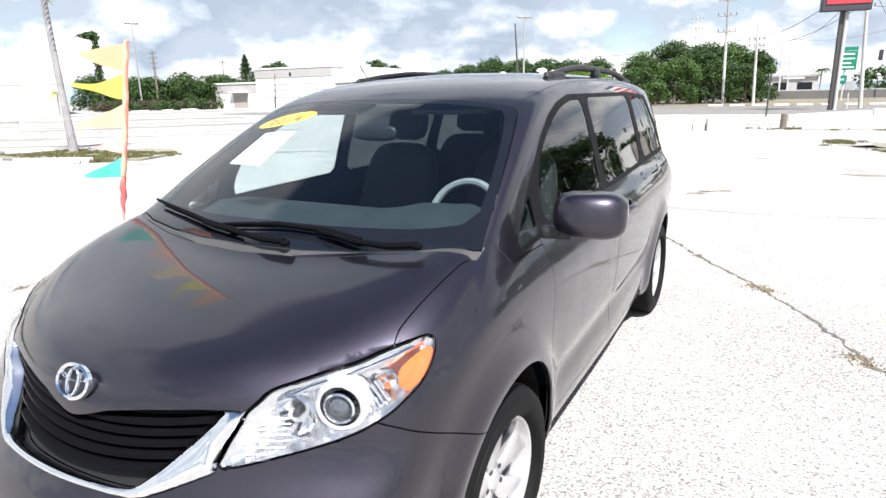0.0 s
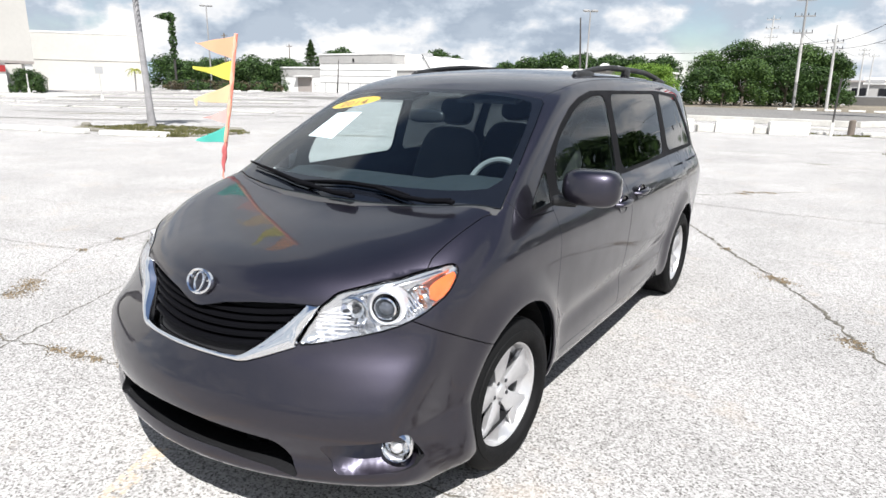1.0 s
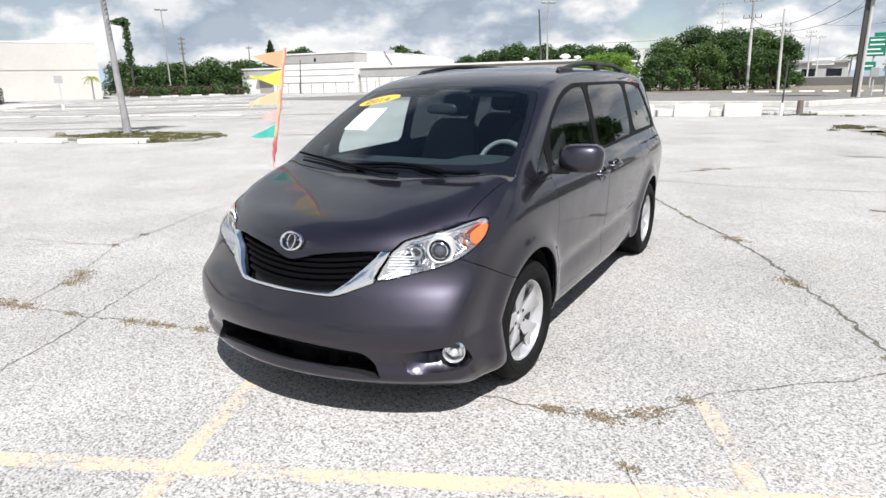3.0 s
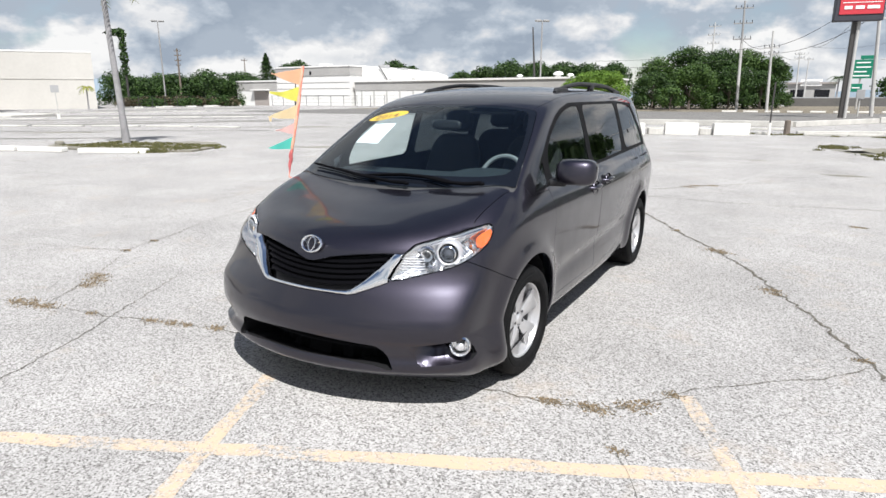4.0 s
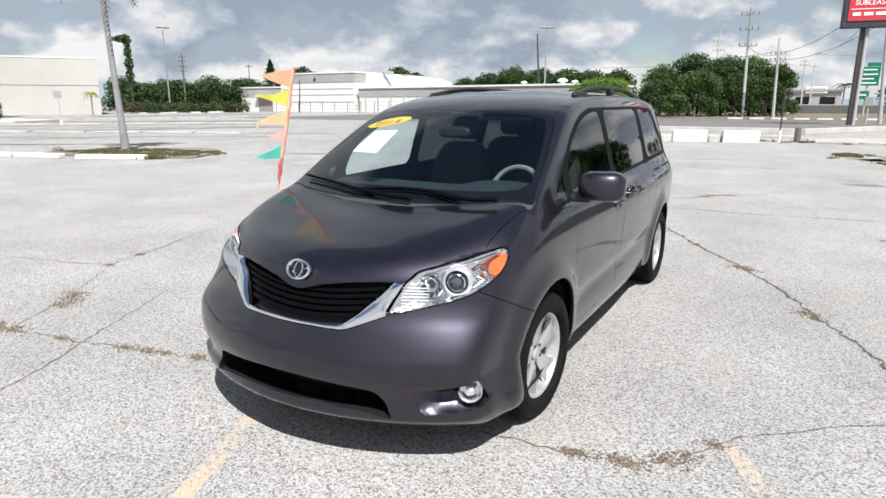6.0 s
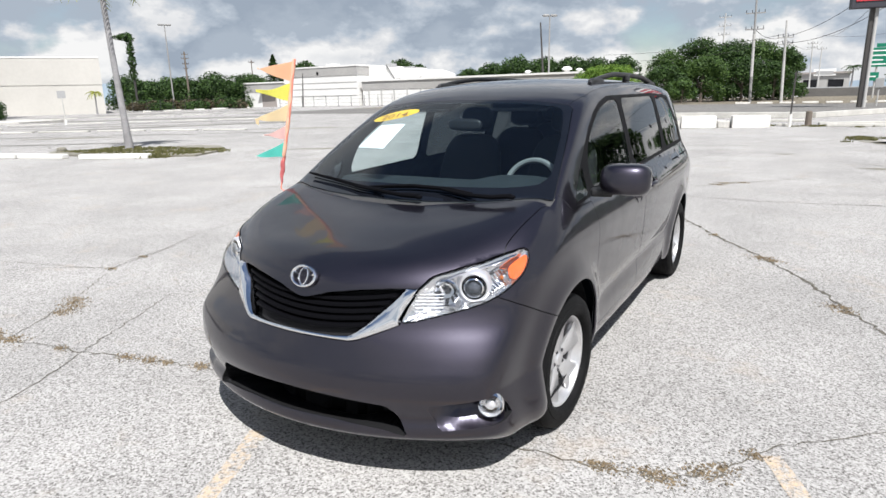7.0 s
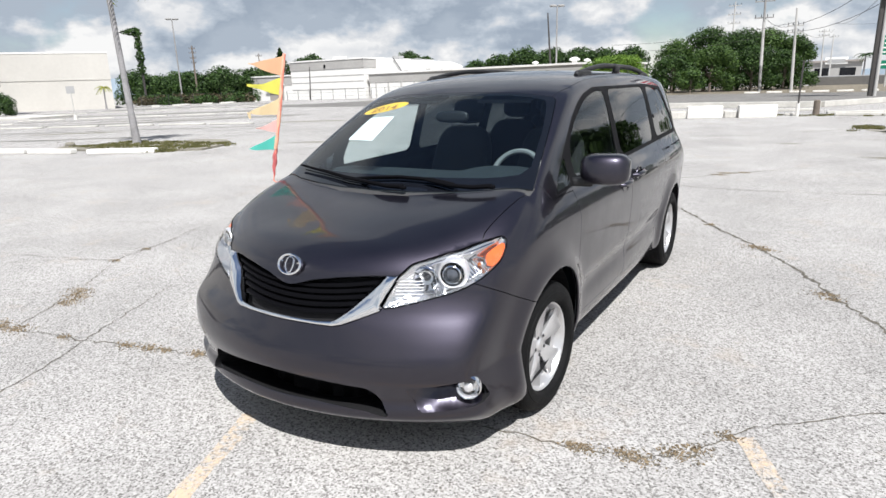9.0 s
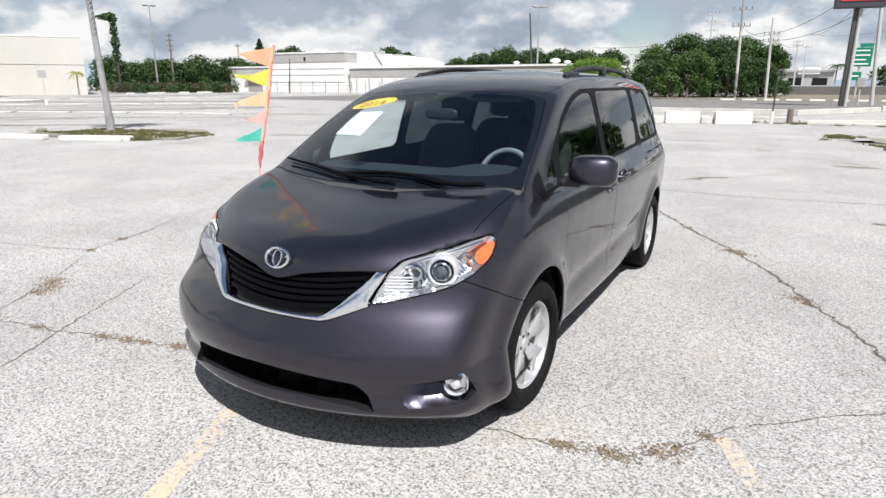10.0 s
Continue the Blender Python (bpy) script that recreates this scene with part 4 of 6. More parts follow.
utility_pole(pol(4.85, 84), 12.7, ((11.9, 2.0), (10.2, 2.1), (8.4, 2.0)), -0.35, LAMPGREY, "tall weathered utility pole with a pale middle and three crossarms", 0.38, 10)
utility_pole(pol(2.59, 81), 8.9, ((7.1, 1.6), (6.4, 1.6)), -0.3, POLEGREY, "pale concrete utility pole with two crossarms", 0, 10)
utility_pole((7.4, 63, 0), 13.0, ((11.4, 2.2), (9.2, 2.2), (8.2, 1.4)), -0.9, POLEGREY, "pale concrete utility pole beside the pylon sign", 0, 20)
utility_pole(pol(7.22, 135), 15.7, ((15.0, 2.2), (13.4, 2.2), (11.8, 2.2)), 0.1, POLEGREY, "far utility pole behind the trees", 0, 0)
utility_pole(pol(0.7, 150), 10.7, ((10.2, 1.8), (9.4, 1.8)), -0.3, POLEGREY, "far pale utility pole", 0, 0)
utility_pole(pol(0.15, 165), 10.4, ((9.8, 1.8),), 0.0, POLEGREY, "far pale utility pole", 0, 0)
utility_pole((18.5, 130, 0), 11.8, ((10.8, 1.6), (9.9, 1.8), (9.0, 1.4)), -0.4, POLEGREY, "far utility pole by the road", 0, 0)
utility_pole(pol(53.0, 150), 12.2, ((11.6, 1.3), (10.7, 1.5), (9.6, 1.3), (8.6, 0.9)), 0.0, WOOD, "dark utility pole before the trees", 0, 50, 0.24)
utility_pole(pol(47.7, 160), 11.0, ((10.4, 1.4),), 0.0, WOOD, "dark utility pole behind the warehouse", 0, 50)
utility_pole((-87.5, WY - 6, 0), 6.5, (), 0.5, DARKPOLE, "slender dark pole before the warehouse", 0, 0, 0.13)
utility_pole(pol(21.75, 112), 13.5, (), -0.95, DARKPOLE, "dark slender pole behind the warehouse", 0, 0, 0.2)


def lamp_pole(at, height, face, label):
    p = thing("street_lamp", label, "street lamp", at, face)
    part("pole", tube([(0, 0, 0), (0, 0, height)], [0.18, 0.11], 10), LAMPGREY, p, "grey tapered pole")
    part("foot", tube([(0, 0, 0), (0, 0, 0.8)], [0.4, 0.35], 10), CONCRETE, p, "concrete foot")
    for s in (1, -1):
        part("lamp_head", rounded((1.25, 0.8, 0.42), (s * 0.72, 0, height + 0.05), 3.0), LAMPGREY, p, "grey lamp head", smooth=True)
        part("lamp_arm", tube([(0, 0, height - 0.1), (s * 0.4, 0, height)], 0.04, 6), POLEGREY, p)
    return p


lamp_pole(pol(54.25, 150), 17.6, 55, "tall twin-headed lot lamp")
lamp_pole(pol(21.4, 115), 14.8, 40, "tall lot lamp behind the warehouse")
vine = thing("vine_covered_pole", "old lamp pole grown over with dark green vines", "pole", pol(57.0, 150))
part("pole", tube([(0, 0, 0), (0, 0, 14.6), (-1.5, -1.0, 15.4), (-3.2, -2.1, 14.9)], [0.25, 0.2, 0.15, 0.1], 8), DARKPOLE, vine)
vb = bmesh.new()
crown_leaves(vb, [((0, 0, 7.0 + k * 0.72), 0.72 + 0.2 * math.sin(k * 1.9)) for k in range(12)] + [((-0.3 - 0.45 * k, -0.2 - 0.3 * k, 15.0), 0.95 - 0.13 * k) for k in range(6)], 130, 0.28, random.Random(5))
part("vines", vb, LEAF, vine, "dark green vines")

wires = []
for p0, p1, sag in (((7.2, 63, 11.6), (-1.7, 77.8, 7.2), 1.0), ((7.8, 63, 9.4), (-1.6, 77.8, 6.5), 1.0), ((-1.9, 77.8, 7.2), (-5.2, 80.6, 8.4), 0.6), ((-1.6, 78, 6.8), (-19, 84, 5.6), 0.5), ((-1.6, 78, 7.5), (-24, 84, 6.6), 0.5),
                    ((7.4, 63, 11.5), (22, 52, 11.0), 0.8), ((7.4, 63, 8.3), (22, 52, 8.0), 0.8), ((7.4, 63, 9.3), (18.5, 130, 12), 1.5), ((1.6, 150, 11.9), (18.5, 130, 12.1), 1.2), ((-1.5, 78, 6.7), (1.6, 150, 10.7), 1.2), ((7.4, 63, 11.5), (1.6, 150, 11.9), 2.0)):
    a, b = Vector(p0), Vector(p1)
    pts = [a.lerp(b, k / 12) - Vector((0, 0, sag * 4 * (k / 12) * (1 - k / 12))) for k in range(13)]
    part("overhead_wire", tube(pts, 0.025, 4), DARKPOLE, None, "black overhead wire between utility poles", category="wire", group="overhead wires")

# ---- the pylon sign and the road signs ----
SIGNRED = material("sign_face_red", (0.50, 0.035, 0.05), 0.45, vary=0.06)
SIGNWHITE = material("sign_white", (0.85, 0.84, 0.82), 0.5, vary=0.04)
SIGNDARK = material("sign_cabinet", (0.035, 0.035, 0.045), 0.5)
GREEN = material("road_sign_green", (0.0, 0.17, 0.10), 0.5, vary=0.08)
pyl = thing("pylon_sign", "tall pylon sign with a red sublease panel", "sign", (5.1, 57.2, 0), 14)
part("dark_post", box((0.30, 0.34, 12.5), (-0.2, 0.15, 6.25), 0.03), DARKPOLE, pyl, "dark square post")
# Pale bar added against the single dark post to draw its lit side.
part("pale_post", tube([(0.06, -0.06, 0), (0.06, -0.06, 12.5)], 0.13, 10), POLEGREY, pyl, "pale round bar for the lit side of the dark post")
part("cabinet", box((3.4, 0.7, 5.2), (-0.15, -0.2, 10.07), 0.06), SIGNDARK, pyl, "dark sign cabinet")
part("sign_face", box((3.0, 0.06, 2.1), (-0.08, -0.58, 9.02), 0.01), SIGNRED, pyl, "red sign panel")
part("sign_top", box((3.0, 0.06, 1.7), (-0.08, -0.58, 10.97), 0.01), SIGNWHITE, pyl, "white upper panel")
part("sign_shape", box((2.3, 0.03, 0.6), (-0.08, -0.62, 10.82), 0.01), SIGNRED, pyl, "plain red shape")
part("sign_rule", box((2.7, 0.03, 0.05), (-0.08, -0.62, 8.84), 0), SIGNWHITE, pyl, "white rule")
letters("sign_writing", "FOR", 0.40, SIGNWHITE, pyl, pose(-1.12, -0.63, 9.74, 90, 0, 0), 0.01, "white writing")
letters("sign_writing", "SUBLEASE", 0.52, SIGNWHITE, pyl, pose(-0.08, -0.63, 9.28, 90, 0, 0), 0.01, "white writing")
for x, w_ in ((-1.0, 0.55), (-0.2, 0.62), (0.72, 0.85)):
    part("writing_bar", box((w_, 0.03, 0.24), (x, -0.63, 8.47), 0.01), SIGNWHITE, pyl, "white bar of writing")
gs = thing("road_sign", "green highway sign with white lines of writing", "road sign", (8.4, 101.3, 0), 4)
part("post", tube([(0, 0, 0), (0, 0, 7.2)], 0.12, 8), POLEGREY, gs)
part("panel", box((2.5, 0.08, 2.5), (0, -0.2, 5.4), 0.03), GREEN, gs, "green panel")
part("small_panel", box((1.6, 0.08, 0.5), (0.45, -0.2, 6.95), 0.03), GREEN, gs, "small green panel")
part("lower_panel", box((1.5, 0.08, 1.1), (-0.4, -0.2, 2.9), 0.03), GREEN, gs, "lower green panel")
for z, x, w_ in ((6.25, 0.1, 1.6), (5.65, 0.15, 1.7), (5.05, -0.15, 1.5), (4.5, 0.0, 1.9), (2.9, -0.4, 0.9)):
    part("writing_bar", box((w_, 0.02, 0.16), (x, -0.26, z), 0), SIGNWHITE, gs, "white bar of writing")
mast = thing("signal_mast", "grey mast arm with dark traffic signals over the road", "traffic signal", (19.5, 76, 0))
part("post", tube([(0, 0, 0), (0, 0, 6.6)], [0.16, 0.11], 10), POLEGREY, mast)
part("arm", tube([(0, 0, 6.2), (-5.0, 0.2, 5.95), (-11.0, 0.3, 5.45)], [0.10, 0.07, 0.04], 8), POLEGREY, mast, "long tapered arm")
for x, z in ((-6.6, 5.55), (-9.8, 4.9)):
    sig = part("signal_head", box((0.34, 0.30, 1.05), (x, 0.0, z), 0.05), SIGNDARK, mast, "dark signal head seen from behind")
    part("signal_hood", box((0.40, 0.12, 0.95), (x, 0.2, z), 0.03), SIGNDARK, sig)
part("signal_box", box((0.62, 0.3, 0.8), (6.3, 61.5, 1.9), 0.04), GREYWALL, None, "pale control box on a post by the road", category="box")
part("box_post", tube([(6.3, 61.5, 0), (6.3, 61.5, 1.55)], 0.06, 8), POLEGREY, bpy.data.objects["signal_box"])

# far side of the road
DARKWALL = material("dark_parapet", (0.10, 0.095, 0.09), 0.9, vary=0.15, scale=0.3)
block_wall("road_parapet", (-1, 128), (70, 150), 1.45, 0.4, DARKWALL, "long grey parapet of the raised road", "wall")
block_wall("parapet_rail", (-1, 128.8), (70, 150.8), 1.62, 0.1, GREYWALL, "grey rail along the raised road", "rail")
fb = thing("roadside_shop", "low dark grey roadside shop with a pale sign", "building", (2.8, 172, 0))
part("wall", box((10, 10, 4.6), (0, 0, 2.3)), BANDGREY, fb)
part("roof_slab", box((10.8, 11, 0.4), (0, 0, 4.8)), SHADEWALL, fb)
part("sign_board", box((4.4, 0.2, 1.5), (0.0, -5.3, 4.9)), SIGNWHITE, fb, "pale sign board")
part("sign_bar", box((3.4, 0.1, 0.6), (0.0, -5.5, 4.9)), GREYWALL, fb, "grey bar of writing")
part("shop_window", box((3.0, 0.1, 1.8), (-2.6, -5.06, 2.4)), GLOSSBLACK, fb, "dark shop window")
part("shop_window", box((3.0, 0.1, 1.8), (2.4, -5.06, 2.4)), GLOSSBLACK, fb, "dark shop window")
for k, x in enumerate((26, 33, 41, 50)):
    part("shop_front", box((6, 8, 4.2 + (k % 2)), (x, 178 + k, 2.1)), WHITEWALL if k % 2 else SHADEWALL, None, "far low shop front along the road", category="building", group="far shops")
palm((7.6, 150, 0), 5.6, 0.2, 2.4, 14, "dark palm by the far road", 0.0, LEAF)
for k, (x, y, h) in enumerate(((21, 185, 7), (28, 190, 8), (36, 195, 7.5), (45, 190, 8))):
    tree((x, y, 0), h, 10, "far green tree beyond the road", LEAF, 200 + k, 0.45, 50, 0.02, 10, "far roadside trees")

# far hills, with the blue of distance haze put into their colour
hill = bmesh.new()
row = []
hrng = random.Random(11)
for k in range(61):
    az = 75 - k * 1.6
    hgt = 14 + 34 * math.exp(-((az - 57) / 6.5) ** 2) + 5 * math.sin(k * 0.9) + hrng.uniform(-2, 2)
    x, y, _ = pol(az, 1650)
    row.append((hill.verts.new((x, y, -2)), hill.verts.new((x, y, hgt))))
for (a, b), (c, d) in zip(row, row[1:]):
    hill.faces.new((a, c, d, b))
part("far_hills", hill, material("haze_tinted_hill", (0.30, 0.37, 0.44), 1.0, scale=0.004), None, "hills on the horizon, tinted blue for haze", category="hills", kind="structure")

# ---- cutting panels out of the body ----
def body_mesh(h):
    lo, hi = np.array([-1.08, -1.16, 0.12]), np.array([1.08, 4.16, 1.85])
    n = np.ceil((hi - lo) / h).astype(int) + 1
    ax = [lo[i] + h * np.arange(n[i]) for i in range(3)]
    f = body_form(ax[0][:, None, None], ax[1][None, :, None], ax[2][None, None, :])
    neg = f < 0
    c = sum(neg[i:n[0] - 1 + i, j:n[1] - 1 + j, k:n[2] - 1 + k].astype(int) for i in (0, 1) for j in (0, 1) for k in (0, 1))
    cell = (c > 0) & (c < 8)
    index = np.full(cell.shape, -1)
    ids = np.argwhere(cell)
    index[tuple(ids.T)] = np.arange(len(ids))
    v = onto_body(lo + (ids + 0.5) * h, 6)
    tris = []
    for d in range(3):
        a, b = (d + 1) % 3, (d + 2) % 3
        s0, s1 = [slice(None)] * 3, [slice(None)] * 3
        s0[d], s1[d] = slice(0, -1), slice(1, None)
        flip = neg[tuple(s0)] != neg[tuple(s1)]
        out = neg[tuple(s0)]
        e = np.argwhere(flip)
        e = e[(e[:, a] > 0) & (e[:, b] > 0)]
        ea, eb = np.eye(3, dtype=int)[a], np.eye(3, dtype=int)[b]
        q = np.stack([index[tuple((e - o).T)] for o in (ea * 0, ea, ea + eb, eb)], 1)
        w = out[tuple(e.T)]
        q[~w] = q[~w][:, ::-1]
        tris += [q[:, [0, 1, 2]], q[:, [0, 2, 3]]]
    return v, np.concatenate(tris)


def cut(mesh, field, gap=0.0):
    """The mesh inside (field below zero) and outside, with a slit between the two."""
    if gap:
        return cut(mesh, lambda p: field(p) + gap)[0], cut(mesh, lambda p: field(p) - gap)[1]
    v, t = mesh
    f = field(v)
    f = np.where(np.abs(f) < 1e-7, 1e-7, f)
    neg = f < 0
    k = neg[t].sum(1)
    edge, extra, ins, outs = {}, [], [], []

    def on(a, b):
        key = (min(a, b), max(a, b))
        if key not in edge:
            edge[key] = len(v) + len(extra)
            u = f[a] / (f[a] - f[b])
            extra.append(v[a] + u * (v[b] - v[a]))
        return edge[key]

    for tri in t[(k == 1) | (k == 2)]:
        lone = neg[tri].sum() == 1
        i = int(np.argmax(neg[tri] == lone))
        a, b, c = tri[i], tri[(i + 1) % 3], tri[(i + 2) % 3]
        ab, ac = on(a, b), on(a, c)
        tip, rest = [(a, ab, ac)], [(ab, b, c), (ab, c, ac)]
        (ins if lone else outs).extend(tip)
        (outs if lone else ins).extend(rest)
    allv = np.vstack([v, np.array(extra)]) if extra else v

    def tidy(tt):
        if not len(tt):
            return np.zeros((0, 3)), np.zeros((0, 3), int)
        used, inv = np.unique(tt, return_inverse=True)
        return allv[used], inv.reshape(-1, 3)
    stack = lambda base, more: np.vstack([base, np.array(more, int)]) if more else base
    return tidy(stack(t[k == 3], ins)), tidy(stack(t[k == 0], outs))


def inside(points, plane, reach=None):
    """A field that is below zero inside an outline drawn in two of the axes (x taken without its sign where plane begins with a)."""
    pts = np.array(points, float)

    def field(p):
        x, y, z = p.T
        a, b = {"yz": (y, z), "xz": (x, z), "xy": (x, y), "axz": (np.abs(x), z), "axy": (np.abs(x), y)}[plane]
        d = np.full(len(p), 9e9)
        inn = np.zeros(len(p), bool)
        for (x0, y0), (x1, y1) in zip(pts, np.roll(pts, -1, 0)):
            ex, ey = x1 - x0, y1 - y0
            u = np.clip(((a - x0) * ex + (b - y0) * ey) / (ex * ex + ey * ey), 0, 1)
            d = np.minimum(d, np.hypot(a - x0 - u * ex, b - y0 - u * ey))
            with np.errstate(divide="ignore", invalid="ignore"):
                inn ^= ((y0 > b) != (y1 > b)) & (a < ex * (b - y0) / (ey if ey else 1e-12) + x0)
        s = np.where(inn, -d, d)
        return np.maximum(s, reach(x, y, z)) if reach else s
    return field


def soften(points, rounds=2, most=0.09):
    """Rounds the corners of an outline, cutting no more than most off an edge."""
    pts = [np.array(p, float) for p in points]
    for _ in range(rounds):
        out = []
        for a, b in zip(pts, pts[1:] + pts[:1]):
            u = min(0.25, most / max(1e-6, float(np.hypot(*(b - a)))))
            out += [a + u * (b - a), b - u * (b - a)]
        pts, most = out, most * 0.4
    return pts


def both(points):
    """An outline from the middle out to one side, and its mirror image."""
    return list(points) + [(-x, z) for x, z in reversed(points) if abs(x) > 1e-6]


def sheet(name, mesh, mat, parent, label="", lift=0.0, thick=0.010, depth=None):
    """A panel with its thickness, along the body's own slope."""
    v, t = mesh
    if not len(t):
        return None
    v = onto_body(v, 2)
    nrm = body_slope(v)
    v = v + nrm * lift
    if depth is not None:
        v = v - nrm * depth(v)[:, None]
    verts, faces, count = v, t, len(v)
    normals = nrm
    if depth is not None:
        normals = None
    if thick:
        e = np.sort(np.concatenate([t[:, [0, 1]], t[:, [1, 2]], t[:, [2, 0]]]), 1)
        d = np.concatenate([t[:, [0, 1]], t[:, [1, 2]], t[:, [2, 0]]])
        _, first, num = np.unique(e, axis=0, return_index=True, return_counts=True)
        rim = d[first[num == 1]]
        ids = np.unique(rim)
        back = np.full(count, -1)
        back[ids] = count + np.arange(len(ids))
        verts = np.vstack([v, v[ids] - nrm[ids] * thick])
        wall = np.stack([rim[:, 0], back[rim[:, 0]], back[rim[:, 1]], rim[:, 1]], 1)
        me = mesh_of(name, verts, [*map(tuple, t), *map(tuple, wall)])
    else:
        me = mesh_of(name, verts, t)
    me.shade_smooth()
    if normals is not None:
        k = len(t) * 3
        loops = np.zeros((len(me.loops), 3))
        loops[:k] = normals[t.reshape(-1)]
        me.normals_split_custom_set(loops.tolist())
    ob = part(name, me, mat, parent, label)
    return ob


def refine(mesh):
    """Each triangle split into four."""
    v, t = mesh
    e = np.sort(np.concatenate([t[:, [0, 1]], t[:, [1, 2]], t[:, [2, 0]]]), 1)
    edges, inv = np.unique(e, axis=0, return_inverse=True)
    mid = len(v) + inv.reshape(3, -1)
    a, b, c = mid
    t2 = np.concatenate([np.stack([t[:, 0], a, c], 1), np.stack([a, t[:, 1], b], 1), np.stack([c, b, t[:, 2]], 1), np.stack([a, b, c], 1)])
    return np.vstack([v, v[edges].mean(1)]), t2


def rim_wall(name, mesh, depth, mat, parent, label=""):
    """The walls of a recess, from the mesh's rim inwards."""
    v, t = mesh
    v = onto_body(v, 2)
    nrm = body_slope(v)
    d = np.concatenate([t[:, [0, 1]], t[:, [1, 2]], t[:, [2, 0]]])
    _, first, num = np.unique(np.sort(d, 1), axis=0, return_index=True, return_counts=True)
    rim = d[first[num == 1]]
    n = len(v)
    me = mesh_of(name, np.vstack([v, v - nrm * depth]), np.stack([rim[:, 0], rim[:, 0] + n, rim[:, 1] + n, rim[:, 1]], 1))
    return part(name, me, mat, parent, label)


def side_at(y, z, depth=0.0, s=1):
    """A place on the van's flank at y and z, set in by a depth."""
    lo, hi = 0.2, 1.15
    for _ in range(30):
        mid = (lo + hi) / 2
        lo, hi = (mid, hi) if float(body_form(np.array(mid), np.array(y), np.array(z))) < 0 else (lo, mid)
    p = np.array([[lo, y, z]])
    q = (p - body_slope(p) * depth)[0]
    return Vector((s * q[0], q[1], q[2]))


def sides_of(mesh):
    """The two halves of a mesh, left and right."""
    return cut(mesh, lambda p: p[:, 0])


# ---- the minivan ----
van = thing("minivan", "dark grey metallic minivan parked on a cracked bleached lot", "car", (0, 0.03, 0.037))
shell = body_mesh(0.022)

high = lambda x, y, z: 1.0 - z
wide = lambda x, y, z: 0.5 - np.abs(x)
fore = lambda x, y, z: y + 0.60

# wheel openings and underside
GAP = 0.0022
under, shell = cut(shell, lambda p: p[:, 2] - 0.20 + 0.046 / (1 + np.exp((p[:, 1] + 0.10) / 0.06)))
for wy in (0.015, 3.03):
    _, shell = cut(shell, lambda p, wy=wy: np.maximum(np.hypot(p[:, 1] - wy, (p[:, 2] - 0.345)) - 0.388, 0.55 - np.abs(p[:, 0])))

# glass
SCREEN = both([(0, -0.215), (0.25, -0.20), (0.45, -0.165), (0.66, -0.11), (0.862, -0.01), (0.83, 0.15), (0.797, 0.306), (0.75, 0.51), (0.70, 0.70), (0.67, 0.728), (0.43, 0.722), (0.2, 0.70), (0, 0.695)])
screen, shell = cut(shell, inside(SCREEN, "xy", high), GAP)
CLEAR = both([(0, -0.10), (0.25, -0.09), (0.45, -0.06), (0.64, -0.015), (0.80, 0.075), (0.765, 0.28), (0.715, 0.49), (0.655, 0.665), (0.62, 0.69), (0.43, 0.69), (0.2, 0.668), (0, 0.663)])
screen, frit = cut(screen, inside(soften(CLEAR, 1), "xy"))
QUARTER = soften([(0.185, 1.098), (0.425, 1.112), (0.44, 1.255), (0.405, 1.24)], 1, 0.02)
FRONTWIN = soften([(0.52, 1.132), (1.40, 1.160), (1.425, 1.60), (1.25, 1.60), (1.05, 1.565), (0.90, 1.515), (0.74, 1.44), (0.61, 1.36), (0.545, 1.27)], 1, 0.03)
MIDWIN = soften([(1.505, 1.157), (2.53, 1.18), (2.575, 1.612), (1.52, 1.61)], 2, 0.045)
REARWIN = soften([(2.68, 1.19), (3.57, 1.195), (3.51, 1.30), (3.24, 1.58), (2.68, 1.615)], 2, 0.04)
BAND = [(0.165, 1.083), (0.8, 1.112), (1.45, 1.134), (2.6, 1.155), (3.66, 1.168), (3.60, 1.30), (3.30, 1.61), (2.6, 1.635), (1.42, 1.63), (1.22, 1.627), (1.02, 1.592), (0.86, 1.54), (0.70, 1.46), (0.56, 1.37), (0.42, 1.27)]
band, shell = cut(shell, inside(BAND, "yz", wide))
panes = []
for name, outline, mat, lab in (("quarter_window", QUARTER, DOORGLASS, "small quarter glass"), ("front_door_window", FRONTWIN, DOORGLASS, "door glass that mirrors trees and sky"),
                                ("sliding_door_window", MIDWIN, PRIVACY, "dark privacy glass"), ("rear_side_window", REARWIN, PRIVACY, "dark privacy glass")):
    pane, band = cut(band, inside(outline, "yz"), 0.001)
    for half in sides_of(pane):
        panes.append(sheet(name, half, mat, van, lab, lift=-0.004, thick=0.004))
for half in sides_of(band):
    sheet("window_trim", half, TRIMBLACK, van, "satin black pillar trim", lift=-0.001)
sheet("windscreen", screen, WINDSCREEN, van, "clear windscreen that mirrors the sky", thick=0.004)
sheet("windscreen_border", frit, FRIT, van, "black ceramic border of the windscreen", thick=0.006)

# lamps, grille and openings of the nose
LAMP = [(-0.842, 0.704), (-0.792, 0.723), (-0.753, 0.739), (-0.712, 0.755), (-0.669, 0.772), (-0.630, 0.791), (-0.599, 0.811), (-0.576, 0.825), (-0.535, 0.853), (-0.480, 0.882), (-0.433, 0.912), (-0.397, 0.939), (-0.373, 0.962),
        (-0.369, 0.976), (-0.382, 0.983), (-0.411, 0.980), (-0.460, 0.972), (-0.502, 0.962), (-0.555, 0.945), (-0.606, 0.931), (-0.654, 0.915), (-0.700, 0.899), (-0.720, 0.887), (-0.762, 0.848), (-0.787, 0.799), (-0.813, 0.750)]
